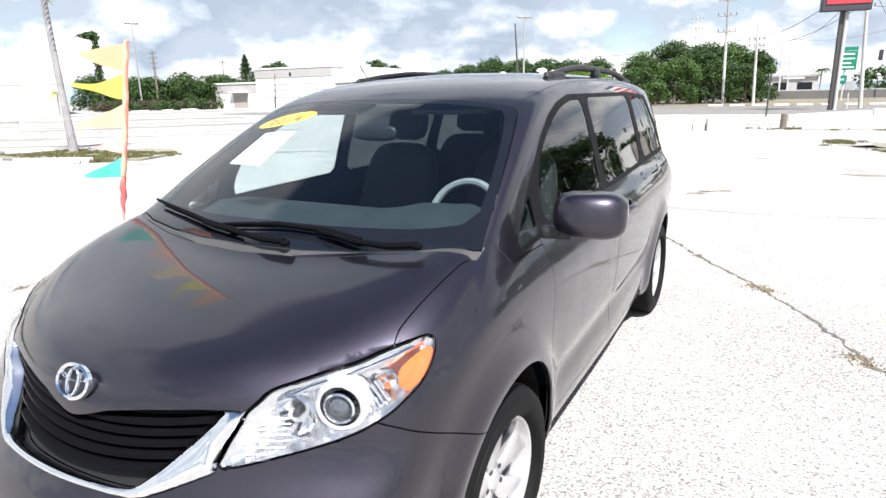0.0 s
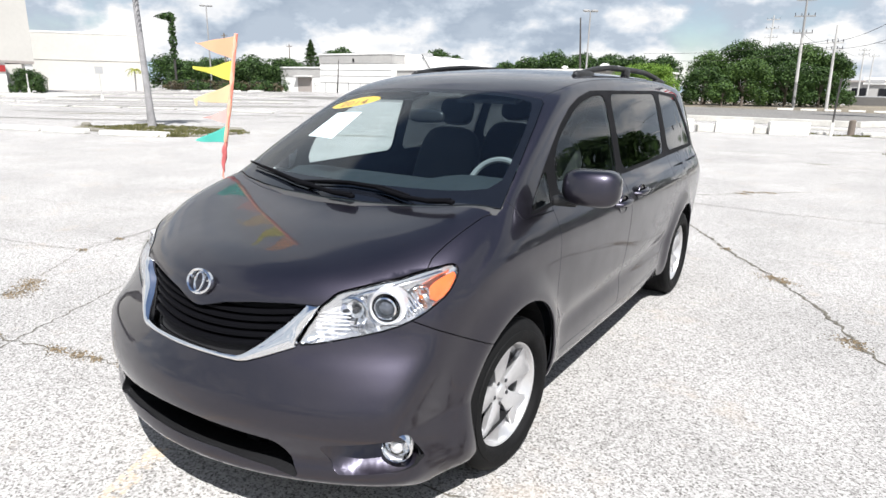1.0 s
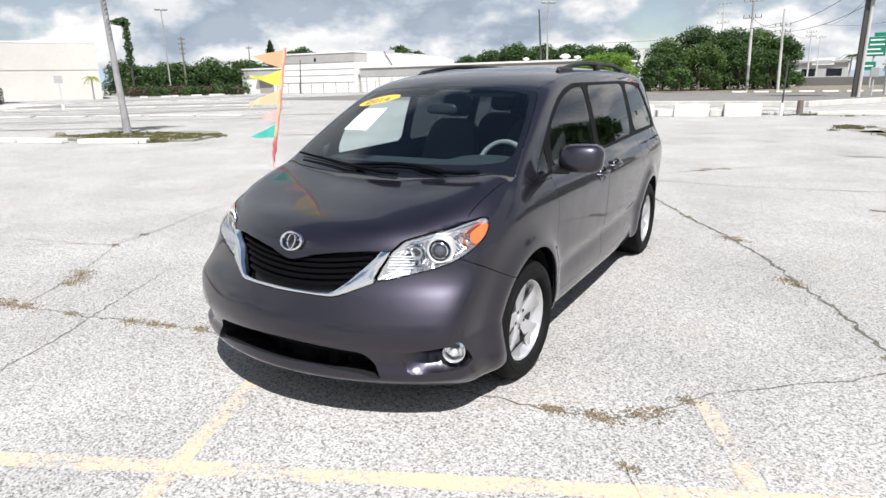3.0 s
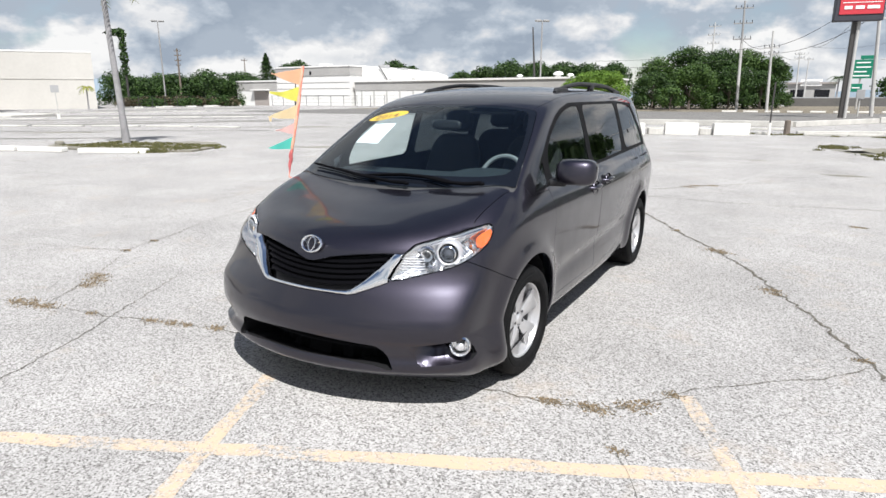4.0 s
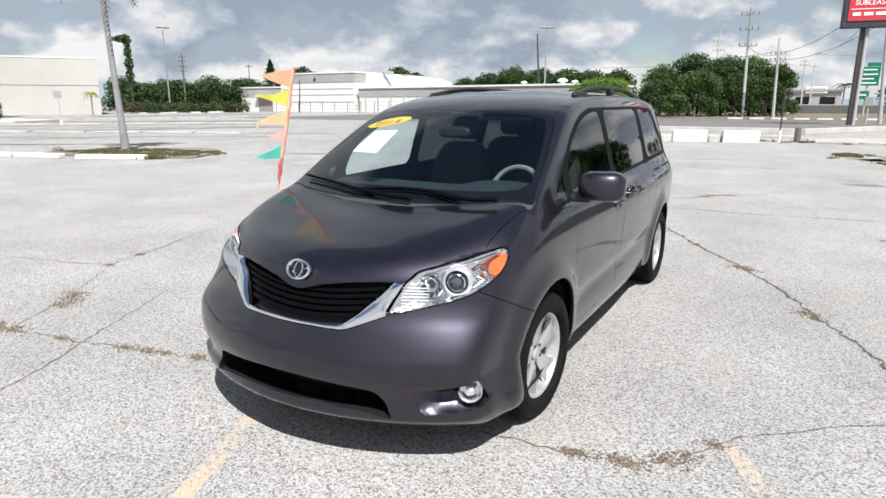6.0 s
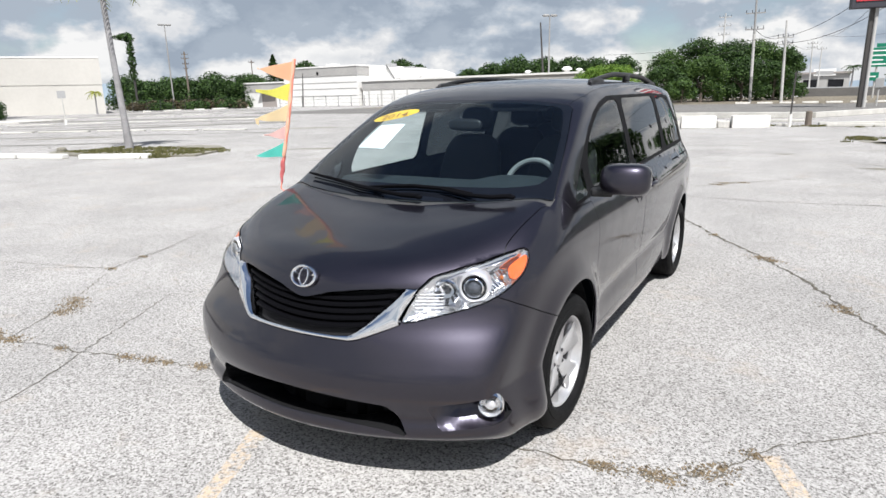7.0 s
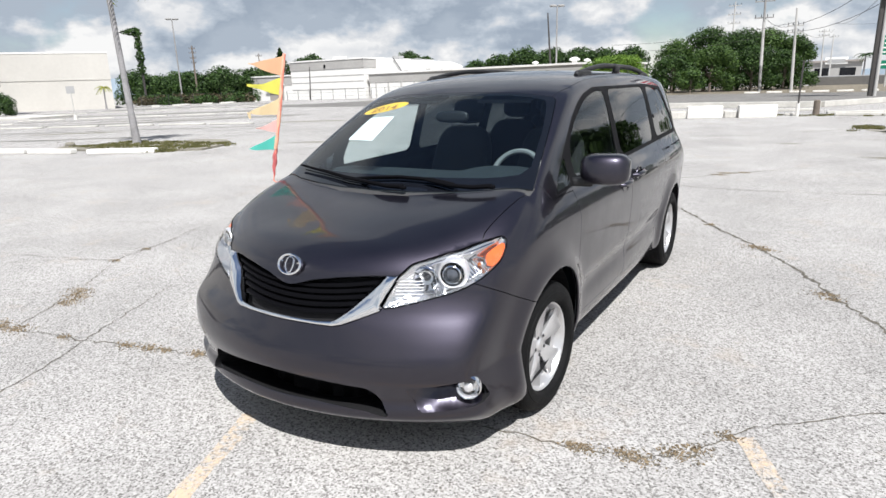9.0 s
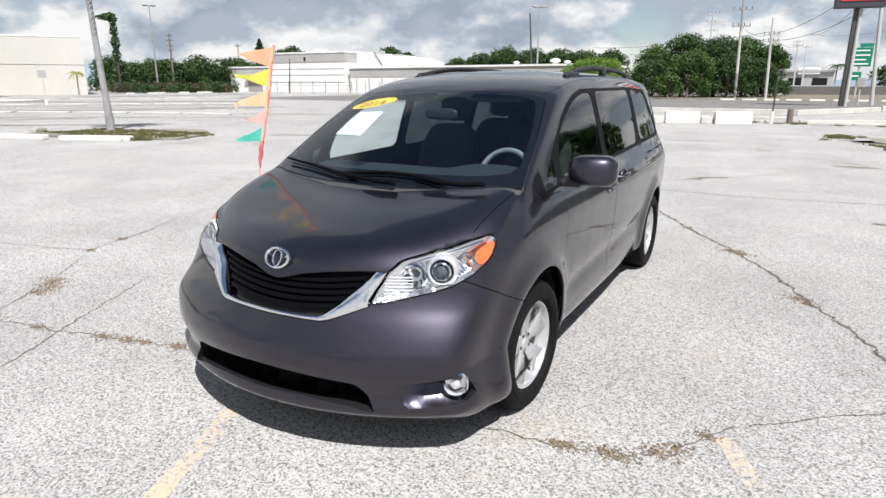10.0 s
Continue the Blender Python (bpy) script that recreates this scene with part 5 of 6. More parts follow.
lamp, shell = cut(shell, inside(LAMP, "yz", lambda x, y, z: 0.40 - np.abs(x)), GAP)
CHROMED = both([(0, 0.629), (0.19, 0.630), (0.295, 0.629), (0.33, 0.634), (0.39, 0.656), (0.494, 0.699), (0.507, 0.747), (0.529, 0.798), (0.553, 0.849), (0.424, 0.846), (0.277, 0.832), (0.144, 0.811), (0.09, 0.794), (0.035, 0.779), (0, 0.774)])
mouth, shell = cut(shell, inside(CHROMED, "xz", fore), 0.0015)
GRILLE = both([(0, 0.645), (0.123, 0.645), (0.226, 0.645), (0.29, 0.650), (0.31, 0.658), (0.368, 0.708), (0.432, 0.770), (0.497, 0.842), (0.497, 0.90), (0, 0.90)])
mouth, chrome_strip = cut(mouth, inside(GRILLE, "xz"), 0.001)
INTAKE = both([(0, 0.278), (0.24, 0.280), (0.38, 0.270), (0.471, 0.262), (0.555, 0.240), (0.578, 0.238), (0.57, 0.256), (0.522, 0.342), (0.505, 0.362), (0.475, 0.376), (0.262, 0.394), (0.11, 0.403), (0, 0.405)])
intake, shell = cut(shell, inside(INTAKE, "xz", fore))
SLOT = soften([(0.645, 0.380), (0.756, 0.394), (0.858, 0.410), (0.905, 0.398), (0.923, 0.335), (0.932, 0.293), (0.911, 0.281), (0.796, 0.272), (0.70, 0.264)], 1, 0.012)
slot, shell = cut(shell, inside(SLOT, "axz", lambda x, y, z: y + 0.45))

# painted panels
HOOD = both([(0, -1.2), (0.76, -1.2), (0.76, -0.68), (0.820, -0.497), (0.806, -0.432), (0.815, -0.339), (0.827, -0.225), (0.838, -0.10), (0.856, -0.05), (0.64, -0.135), (0.45, -0.195), (0.25, -0.235), (0, -0.252)])
hood, shell = cut(shell, inside(HOOD, "xy", lambda x, y, z: 0.770 - z), GAP)
cowl, shell = cut(shell, inside(both([(0, -0.30), (0.864, -0.065), (0.864, 0.02), (0.5, -0.05), (0, -0.12)]), "xy", high))
BUMPER = [(-1.4, 0.0), (-0.10, 0.0), (-0.10, 0.585), (-0.278, 0.644), (-0.409, 0.707), (-0.539, 0.772), (-0.60, 0.809), (-0.72, 0.90), (-1.4, 0.90)]
bumper, shell = cut(shell, inside(BUMPER, "yz"), GAP)
ROOF = both([(0, 0.68), (0.66, 0.72), (0.70, 0.90), (0.695, 1.5), (0.68, 2.5), (0.64, 3.6), (0.55, 3.78), (0, 3.85)])
roof, shell = cut(shell, inside(ROOF, "xy", lambda x, y, z: 1.4 - z), GAP)
DOOR = soften([(0.42, 0.305), (0.405, 0.60), (0.392, 0.90), (0.40, 1.20), (1.452, 1.20), (1.462, 0.305)], 0)
door, shell = cut(shell, inside(DOOR, "yz", wide), GAP)
SLIDE = [(1.468, 0.305), (1.458, 1.25), (2.60, 1.25), (2.61, 0.76), (2.56, 0.58), (2.42, 0.42), (2.38, 0.305)]
slide, shell = cut(shell, inside(SLIDE, "yz", wide), GAP)
fender, shell = cut(shell, inside([(-1.3, 0.1), (0.41, 0.1), (0.40, 1.075), (0.10, 1.075), (0.02, 1.20), (-1.3, 1.3)], "yz"), GAP)
groove, shell = cut(shell, inside([(2.62, 1.058), (3.7, 1.068), (3.7, 1.082), (2.62, 1.074)], "yz", wide))

sheet("hood", hood, PAINT, van)
sheet("cowl", cowl, COWL, van, "dusty dark plastic cowl", lift=-0.006)
sheet("front_bumper", bumper, PAINT, van)
sheet("roof", roof, PAINT, van)
for name, panel in (("front_fender", fender), ("front_door", door), ("sliding_door", slide), ("body_side", shell)):
    for half in sides_of(panel):
        sheet(name, half, PAINT, van)
sheet("underbody", under, LINER, van, "black underside", thick=0)

# dark lining behind the panels, open at the glass and the wheels
lining = body_mesh(0.05)
for field in (inside(SCREEN, "xy", high), inside(QUARTER, "yz", wide), inside(FRONTWIN, "yz", wide), inside(MIDWIN, "yz", wide), inside(REARWIN, "yz", wide),
              inside(LAMP, "yz", lambda x, y, z: 0.40 - np.abs(x)), inside(CHROMED, "xz", fore), inside(INTAKE, "xz", fore), inside(SLOT, "axz", lambda x, y, z: y + 0.45)):
    _, lining = cut(lining, field)
for wy in (0.015, 3.03):
    _, lining = cut(lining, lambda p, wy=wy: np.maximum(np.hypot(p[:, 1] - wy, p[:, 2] - 0.345) - 0.388, 0.55 - np.abs(p[:, 0])))
sheet("inner_lining", lining, TRIM, van, "grey inner trim, darkened for cabin shade", lift=-0.022, thick=0)

# grille: backing, slats and the bright surround
sheet("grille_backing", mouth, LINER, van, "black grille backing", thick=0.0, depth=lambda p: np.full(len(p), 0.055))


def band_bulge(p):
    outer, inner = -inside(CHROMED, "xz")(p), inside(GRILLE, "xz")(p)
    u = (outer - inner) / np.maximum(outer + inner, 1e-6)
    return -0.006 - 0.016 * np.clip(1 - u * u, 0, 1) * np.clip((outer + inner) / 0.05, 0.4, 1)


sheet("grille_surround", refine(refine(chrome_strip)), CHROME, van, "chrome grille surround", thick=0.06, depth=band_bulge)


def across(x, z):
    """The body's front at a place across and a height."""
    return float(NOSE_Y(z)) + float(NOSE_BOW(z)) * x * x + float(NOSE_SKEW(z)) * x + 0.02 * x ** 8


for i, z0 in enumerate((0.664, 0.692, 0.720, 0.748, 0.776)):
    half = min(0.455, 0.315 + (z0 + 0.012 - 0.66) * 1.05)
    bm = bmesh.new()
    rings = []
    for k in range(33):
        x = half * (2 * k / 32 - 1)
        z = z0 + 0.045 * (x / 0.5) ** 2
        y = across(x, z) + 0.016
        rings.append([bm.verts.new((x, y + a, z + b)) for a, b in ((0.0, -0.004), (0.002, 0.007), (0.012, 0.011), (0.05, 0.006), (0.05, -0.006), (0.010, -0.009))])
    for r0, r1 in zip(rings, rings[1:]):
        for k in range(6):
            bm.faces.new((r0[k], r0[(k + 1) % 6], r1[(k + 1) % 6], r1[k]))
    bm.faces.new(rings[0]), bm.faces.new(rings[-1])
    part("grille_slat", bm, GRILLEBLACK, van, "black grille slat", smooth=True)

REFLECT = material("lamp_reflector", (0.86, 0.87, 0.90), 0.07, 1.0, vary=0.03, scale=60.0)
BOWL = material("lamp_bowl", (0.70, 0.71, 0.74), 0.20, 0.95, vary=0.03, scale=40.0, bump=0.02, bump_scale=30.0)
EYEGLASS = material("projector_glass", (0.10, 0.11, 0.13), 0.06, 0.4)
RING = material("satin_lamp_bezel", (0.80, 0.80, 0.83), 0.42, 0.75, vary=0.03)

# lower intake and fog lamp slots
sheet("intake_backing", intake, LINER, van, "black mesh of the lower intake", thick=0, depth=lambda p: np.full(len(p), 0.24))
for z0 in (0.305, 0.345, 0.385):
    bm = tube([(x, across(x, z0) + 0.12, z0) for x in np.linspace(-0.52, 0.52, 17)], 0.008, 6)
    part("intake_bar", bm, LINER, van, "black intake bar")
ledge, pocket = cut(slot, lambda p: p[:, 2] - np.interp(np.abs(p[:, 0]), (0.735, 0.760, 0.80, 0.94), (0.42, 0.39, 0.343, 0.326)))
scoop = lambda p: np.clip((np.abs(p[:, 0]) - 0.66) / 0.11, 0, 1) * np.clip((p[:, 2] - 0.274) / 0.10, 0, 1) * 0.125
for half in sides_of(ledge):
    sheet("fog_lamp_ledge", half, PAINT, van, "painted ledge below the fog lamp", thick=0, depth=scoop)
for half in sides_of(pocket):
    sheet("fog_lamp_pocket", half, LINER, van, "black fog lamp recess", thick=0, depth=lambda p: np.full(len(p), 0.10))
for half in sides_of(slot):
    rim_wall("fog_recess_wall", half, 0.11, LINER, van, "dark wall of the fog lamp recess")
rim_wall("intake_wall", intake, 0.24, LINER, van, "black wall of the lower intake")
for s in (1, -1):
    m = look((s * 0.872, -0.728, 0.368), (s * 1.25, -1.6, 0.40))
    fog = part("fog_lamp", lathe([(0.05, 0.001), (0.05, 0.04), (0.0, 0.044), (-0.012, 0.052), (-0.004, 0.058), (0.02, 0.060), (0.06, 0.05)], 28, "z"), CHROME, van, "round chrome-rimmed fog lamp", smooth=True)
    fog.matrix_basis = m
    part("fog_lens", lathe([(-0.008, 0.044), (-0.016, 0.03), (-0.020, 0.012), (-0.0205, 0.001)], 24, "z"), LENS, fog, "clear lens", smooth=True)
    part("fog_bulb", lathe([(0.03, 0.024), (0.0, 0.022), (-0.006, 0.014), (-0.008, 0.001)], 16, "z"), RING, fog, "bright bulb cap", smooth=True)

# headlamps: bowl, projector, reflectors, flutes, amber corner and clear cover
AMBERFIELD = [(-0.505, 0.926), (-0.462, 0.944), (-0.412, 0.957), (-0.386, 0.962), (-0.40, 0.936), (-0.428, 0.915), (-0.474, 0.888), (-0.515, 0.872), (-0.530, 0.886)]
for half, s in zip(sides_of(lamp), (-1, 1)):
    bowl = sheet("headlamp", half, BOWL, van, "large swept-back clear headlamp with chrome inside", thick=0, depth=lambda p: np.clip(0.006 - inside(LAMP, "yz")(p) * 1.6, 0.006, 0.058))
    amber, _ = cut(half, inside(AMBERFIELD, "yz"))
    sheet("turn_signal", amber, AMBER, bowl, "amber turn signal", thick=0.010, lift=-0.010)
    sheet("headlamp_cover", half, LENS, bowl, "clear plastic cover", thick=0.003, lift=-0.001)
    rim_wall("lamp_seal", half, 0.012, LINER, bowl, "black seal round the lamp")
    eye = part("projector", lathe([(0.07, 0.074), (0.012, 0.070), (0.004, 0.063), (0.008, 0.055)], 40, "z"), RING, bowl, "wide satin bezel of the projector", smooth=True)
    eye.matrix_basis = look((s * 0.750, -0.640, 0.848), (s * 1.10, -1.6, 0.86))
    part("projector_gap", lathe([(0.008, 0.055), (0.030, 0.052), (0.030, 0.041)], 40, "z"), GLOSSBLACK, eye, "dark gap round the projector", smooth=True)
    part("projector_ring", lathe([(0.030, 0.043), (-0.002, 0.043), (-0.006, 0.038), (0.002, 0.031), (0.012, 0.028)], 40, "z"), CHROME, eye, "chrome projector ring", smooth=True)
    part("projector_lens", lathe([(0.012, 0.029), (-0.002, 0.024), (-0.010, 0.014), (-0.012, 0.001)], 28, "z"), EYEGLASS, eye, "dark glass projector lens", smooth=True)
    main_beam = part("high_beam", lathe([(0.055, 0.012), (0.05, 0.022), (0.034, 0.036), (0.012, 0.048), (0.004, 0.053), (0.010, 0.057)], 11, "z"), REFLECT, bowl, "faceted main_beam beam reflector")
    main_beam.matrix_basis = look((s * 0.648, -0.700, 0.828), (s * 0.95, -1.7, 0.86))
    part("bulb_cap", lathe([(0.05, 0.012), (0.018, 0.012), (0.010, 0.008), (0.008, 0.001)], 16, "z"), STEEL, main_beam, "dull metal bulb cap", smooth=True)
    corner = part("corner_reflector", lathe([(0.045, 0.010), (0.04, 0.020), (0.020, 0.033), (0.004, 0.040), (0.010, 0.044)], 9, "z"), REFLECT, bowl, "small faceted corner reflector")
    corner.matrix_basis = look(side_at(-0.545, 0.893, 0.034, s), (s * 1.7, -1.5, 1.1))
    part("amber_bulb", rounded((0.020, 0.020, 0.034), (0, 0, 0.006), 2.2, 12, 8), material("brown_bulb", (0.35, 0.10, 0.02), 0.12, coat=0.5), corner, "brown amber bulb", smooth=True)
    for k in range(6):
        y = -0.615 + 0.011 * k
        lowz, topz = 0.822 + 0.008 * k, 0.880 + 0.006 * k
        part("reflector_flute", tube([side_at(y, lowz + (topz - lowz) * u, 0.026 + 0.012 * math.sin(3.1 * u), s) for u in (0, 0.25, 0.5, 0.75, 1)], 0.0055, 8), REFLECT, bowl, "upright chrome flute", smooth=True)
    for k in range(8):
        z = 0.728 + 0.014 * k
        y0 = -0.800 + 0.0035 * k
        part("reflector_rib", tube([side_at(y0 + 0.055 * u, z, 0.014 + 0.016 * u, s) for u in (0, 0.5, 1)], 0.0018, 6), RING, bowl, "bright reflector rib", smooth=True)
    part("lamp_brow", tube([side_at(y, z - 0.012, 0.012, s) for y, z in ((-0.72, 0.880), (-0.66, 0.912), (-0.58, 0.938), (-0.50, 0.962), (-0.43, 0.978))], [0.004, 0.007, 0.008, 0.007, 0.004], 8), CHROME, bowl, "chrome strip along the top of the lamp", smooth=True)

# emblem on the hood's lip: plain chrome rings
emblem = part("emblem", lathe([(0.006, 0.052), (-0.006, 0.052), (-0.010, 0.058), (-0.006, 0.064), (0.006, 0.064), (0.006, 0.052)], 40, "z"), CHROME, van, "chrome oval emblem", smooth=True)
emblem.matrix_basis = look((0, -0.884, 0.866), (0, -1.9, 1.30)) @ Matrix.Diagonal((1.2, 0.80, 1, 1))
for sx, sy, dy in ((0.40, 0.95, 0.0), (0.95, 0.38, 0.022)):
    bm = lathe([(0.005, 0.046), (-0.004, 0.046), (-0.008, 0.051), (-0.004, 0.057), (0.005, 0.057), (0.005, 0.046)], 36, "z")
    bmesh.ops.scale(bm, vec=(sx, sy, 1), verts=bm.verts)
    bmesh.ops.translate(bm, vec=(0, dy, 0), verts=bm.verts)
    part("emblem_ring", bm, CHROME, emblem, "chrome ring", smooth=True)


# wheels
def wheel(at, side, steer=0.0):
    tyre_r, k_rim = 0.352, 1.055
    wh = part("wheel", lathe([(a, r * k_rim) for a, r in ((-0.08, 0.205), (0.045, 0.212), (0.072, 0.226), (0.082, 0.232), (0.088, 0.226), (0.084, 0.218), (0.060, 0.208), (0.040, 0.200), (0.03, 0.175), (-0.08, 0.17))], 56), ALLOY, van, "silver five-spoke alloy wheel", smooth=True)
    wh.matrix_basis = pose(*at, 0, 0, steer if side > 0 else 180 + steer)
    tread = [(-0.118, 0.237), (-0.122, 0.27), (-0.117, 0.315), (-0.102, 0.338), (-0.085, 0.348)]
    for k in range(4):
        c = -0.06 + 0.04 * k
        tread += [(c - 0.017, tyre_r), (c + 0.013, tyre_r), (c + 0.015, tyre_r - 0.007), (c + 0.019, tyre_r - 0.007)]
    tread += [(0.085, 0.348), (0.102, 0.338), (0.112, 0.318), (0.115, 0.30), (0.119, 0.297), (0.1205, 0.27), (0.118, 0.257), (0.108, 0.248), (0.088, 0.238)]
    part("tyre", lathe(tread, 64), RUBBER, wh, "black rubber tyre", smooth=True)
    part("brake_disc", lathe([(-0.02, 0.02), (-0.02, 0.155), (-0.035, 0.155), (-0.035, 0.02)], 40), STEEL, wh, "dark brake disc")
    for k in range(5):
        bm = bmesh.new()
        rows = [(0.040, 0.032, 0.050, 0.040), (0.075, 0.036, 0.057, 0.040), (0.115, 0.049, 0.064, 0.036), (0.16, 0.061, 0.070, 0.030), (0.195, 0.077, 0.073, 0.026), (0.222, 0.092, 0.070, 0.024)]
        rings = []
        for r, half, front, deep in [(a * k_rim, b * k_rim, c, d) for a, b, c, d in rows]:
            rings.append([bm.verts.new((a, b, r)) for a, b in ((front - 0.006, -half), (front, -half * 0.74), (front - max(0.0, (r - 0.07) * 0.085), 0.0), (front, half * 0.74), (front - 0.006, half), (front - deep, half * 0.9), (front - deep, -half * 0.9))])
        for r0, r1 in zip(rings, rings[1:]):
            for q in range(7):
                bm.faces.new((r0[q], r0[(q + 1) % 7], r1[(q + 1) % 7], r1[q]))
        bm.faces.new(rings[0]), bm.faces.new(rings[-1])
        sp = part("spoke", bm, ALLOY, wh, "silver spoke", smooth=True)
        sp.matrix_basis = pose(0, 0, 0, 72 * k + 8)
    hub = lathe([(0.0, 0.075), (0.046, 0.07), (0.050, 0.06), (0.046, 0.045), (0.050, 0.036), (0.058, 0.030), (0.060, 0.015), (0.060, 0.0005)], 32)
    part("hub_cap", hub, ALLOY, wh, "silver hub cap", smooth=True)
    for k in range(5):
        a = radians(72 * k + 44)
        bolt = lathe([(0.03, 0.010), (0.054, 0.010), (0.056, 0.007), (0.056, 0.0005)], 8)
        bmesh.ops.translate(bolt, vec=(0, 0.055 * math.sin(a), 0.055 * math.cos(a)), verts=bolt.verts)
        part("wheel_bolt", bolt, STEEL, wh, "dark wheel nut")


for wy in (0.0, 3.03):
    for s in (1, -1):
        wheel((s * (0.868 if wy < 1 else 0.838), wy - 0.03, 0.308), s, -3.0 if wy < 1 else 0.0)
        well = lathe([(-0.012, 0.396), (-0.36, 0.405), (-0.36, 0.05)], 40)
        ob = part("wheel_well", well, LINER, van, "black wheel arch liner")
        ob.matrix_basis = pose(s * 0.945, wy, 0.345, 0, 0, 0 if s > 0 else 180)

# door mirrors
for s in (1, -1):
    bm = rounded((0.266, 0.156, 0.172), power=3.4)
    for v in bm.verts:
        u = (v.co.x / 0.135 + 1) / 2
        v.co.y -= 0.03 * (1 - (2 * u - 1) ** 2)
        v.co.z *= 0.84 + 0.16 * u if v.co.z < 0 else 0.95 + 0.05 * u
        v.co.y += 0.20 * max(v.co.z, -0.02)
        v.co.y = min(v.co.y, 0.05)
    mir = part("door_mirror", bm, PAINT, van, "body-coloured door mirror", smooth=True)
    mir.matrix_basis = (pose(1.106, 0.40, 1.203, 0, 0, 10) if s > 0 else pose(-1.0, 0.52, 1.16, 0, 0, -78)) @ Matrix.Diagonal((s, 1, 1, 1))
    part("mirror_glass", box((0.21, 0.004, 0.135), (0.0, 0.053, 0.0), 0.002), CHROME, mir, "mirror glass")
    part("mirror_foot", box((0.12, 0.07, 0.045), (-0.12, 0.01, -0.075), 0.015), BLACK, mir, "black mirror foot")
    part("mirror_gasket", box((0.20, 0.08, 0.02), (-0.01, 0.0, -0.072), 0.009), BLACK, mir, "black lower edge of the mirror")

# door handles: a loop before a round black pad that paints the hollow's shade
for s in (1, -1):
    for wy, wz in ((1.29, 0.985), (1.66, 1.005)):
        x = s * (float(SIDE_X(wz)) + 0.002)
        ha = part("door_handle", tube([(x - s * 0.02, wy - 0.105, wz + 0.002), (x + s * 0.022, wy - 0.088, wz + 0.004), (x + s * 0.036, wy, wz + 0.010), (x + s * 0.022, wy + 0.088, wz + 0.010), (x - s * 0.02, wy + 0.105, wz + 0.008)],
                                      [0.013, 0.017, 0.019, 0.017, 0.013], 12, squash=0.75), PAINT, van, "body-coloured door handle", smooth=True)
        part("hollow_shade_pad", rounded((0.018, 0.135, 0.105), (x - s * 0.002, wy, wz - 0.004), 2.3), GLOSSBLACK, ha, "black pad for the shaded hollow behind the handle", smooth=True)
        rim = [(x + s * 0.004, wy + 0.072 * math.cos(a), wz - 0.004 + 0.056 * math.sin(a)) for a in np.linspace(0, 2 * math.pi, 25)]
        part("cup_rim", tube(rim, 0.006, 6, caps=False), PAINT, ha, "raised rim of the hollow", smooth=True)

# roof rails
for s in (1, -1):
    pts = []
    for u in np.linspace(0, 1, 26):
        y = 1.30 + 2.15 * u
        x = 0.60 - 0.05 * u
        z = float(body_top(np.array(x), np.array(y))) - 0.012 + 0.052 * min(1, 3.4 * min(u, 1 - u)) ** 0.6
        pts.append((s * x, y, z))
    rail = part("roof_rail", tube(pts, 0.021, 10, squash=0.75), BLACK, van, "black roof rail", smooth=True)
    for k in (2, 12, 23):
        x, y, z = pts[k]
        part("rail_foot", rounded((0.045, 0.30 if k != 12 else 0.12, 0.062), (x, y, z - 0.022), 3.5), BLACK, rail, "solid foot of the rail", smooth=True)

# wipers: an arm with a pivot cap, and the long blade it carries
for arm, blade in (([(0.205, -0.222), (0.10, -0.226), (-0.05, -0.206), (-0.25, -0.175)], [(-0.06, -0.195), (-0.25, -0.165), (-0.42, -0.118), (-0.60, -0.065), (-0.735, -0.018)]),
                   ([(0.70, -0.150), (0.60, -0.172), (0.47, -0.168), (0.30, -0.150)], [(0.48, -0.150), (0.33, -0.138), (0.12, -0.145), (-0.02, -0.160), (-0.15, -0.172)])):
    def over(points, lift):
        return [(x, y, float(body_top(np.array(abs(x)), np.array(y))) + lift) for x, y in points]
    wip = part("wiper", tube(over(arm, 0.030), [0.013, 0.012, 0.010, 0.008], 8), GRILLEBLACK, van, "black wiper arm", smooth=True)
    part("wiper_blade", tube(over(blade, 0.026), [0.009, 0.011, 0.010, 0.008, 0.006], 7), GRILLEBLACK, wip, "rubber wiper blade", smooth=True)
    part("pivot_cap", rounded((0.036, 0.032, 0.022), over(arm[:1], 0.026)[0], 2.5), GRILLEBLACK, wip, "round pivot cap", smooth=True)
    part("blade_edge", tube(over([(x + 0.01, y + 0.015) for x, y in blade], 0.006), 0.004, 4), RUBBER, wip, "thin rubber edge")

# the cabin, its grey trim, seats and dashboard coloured near black for shade
dash = bmesh.new()
rings = []
for k in range(15):
    x = -0.76 + 1.52 * k / 14
    hump = 0.045 * math.exp(-((x - 0.47) / 0.24) ** 4)
    rings.append([dash.verts.new((x, y, z)) for y, z in ((-0.12 + 0.36 * x * x, 1.03), (0.10 + 0.2 * x * x, 1.105), (0.36, 1.145 + hump), (0.52, 1.135 + hump), (0.57, 1.0), (0.48, 0.72), (0.40, 0.5))])
for r0, r1 in zip(rings, rings[1:]):
    for k in range(6):
        dash.faces.new((r0[k], r0[k + 1], r1[k + 1], r1[k]))
part("dashboard", dash, DASH, van, "grey dashboard, darkened for cabin shade", smooth=True)
bm = bmesh.new()
ring = [(0.165 * math.cos(a), 0.165 * math.sin(a), 0) for a in np.linspace(0, 2 * math.pi, 41)]
sw = part("steering_wheel", tube(ring, 0.017, 8, caps=False), WHEELGRIP, van, "pale grey steering wheel", smooth=True)
sw.matrix_basis = pose(0.47, 0.63, 1.105, 62, 0, 0)
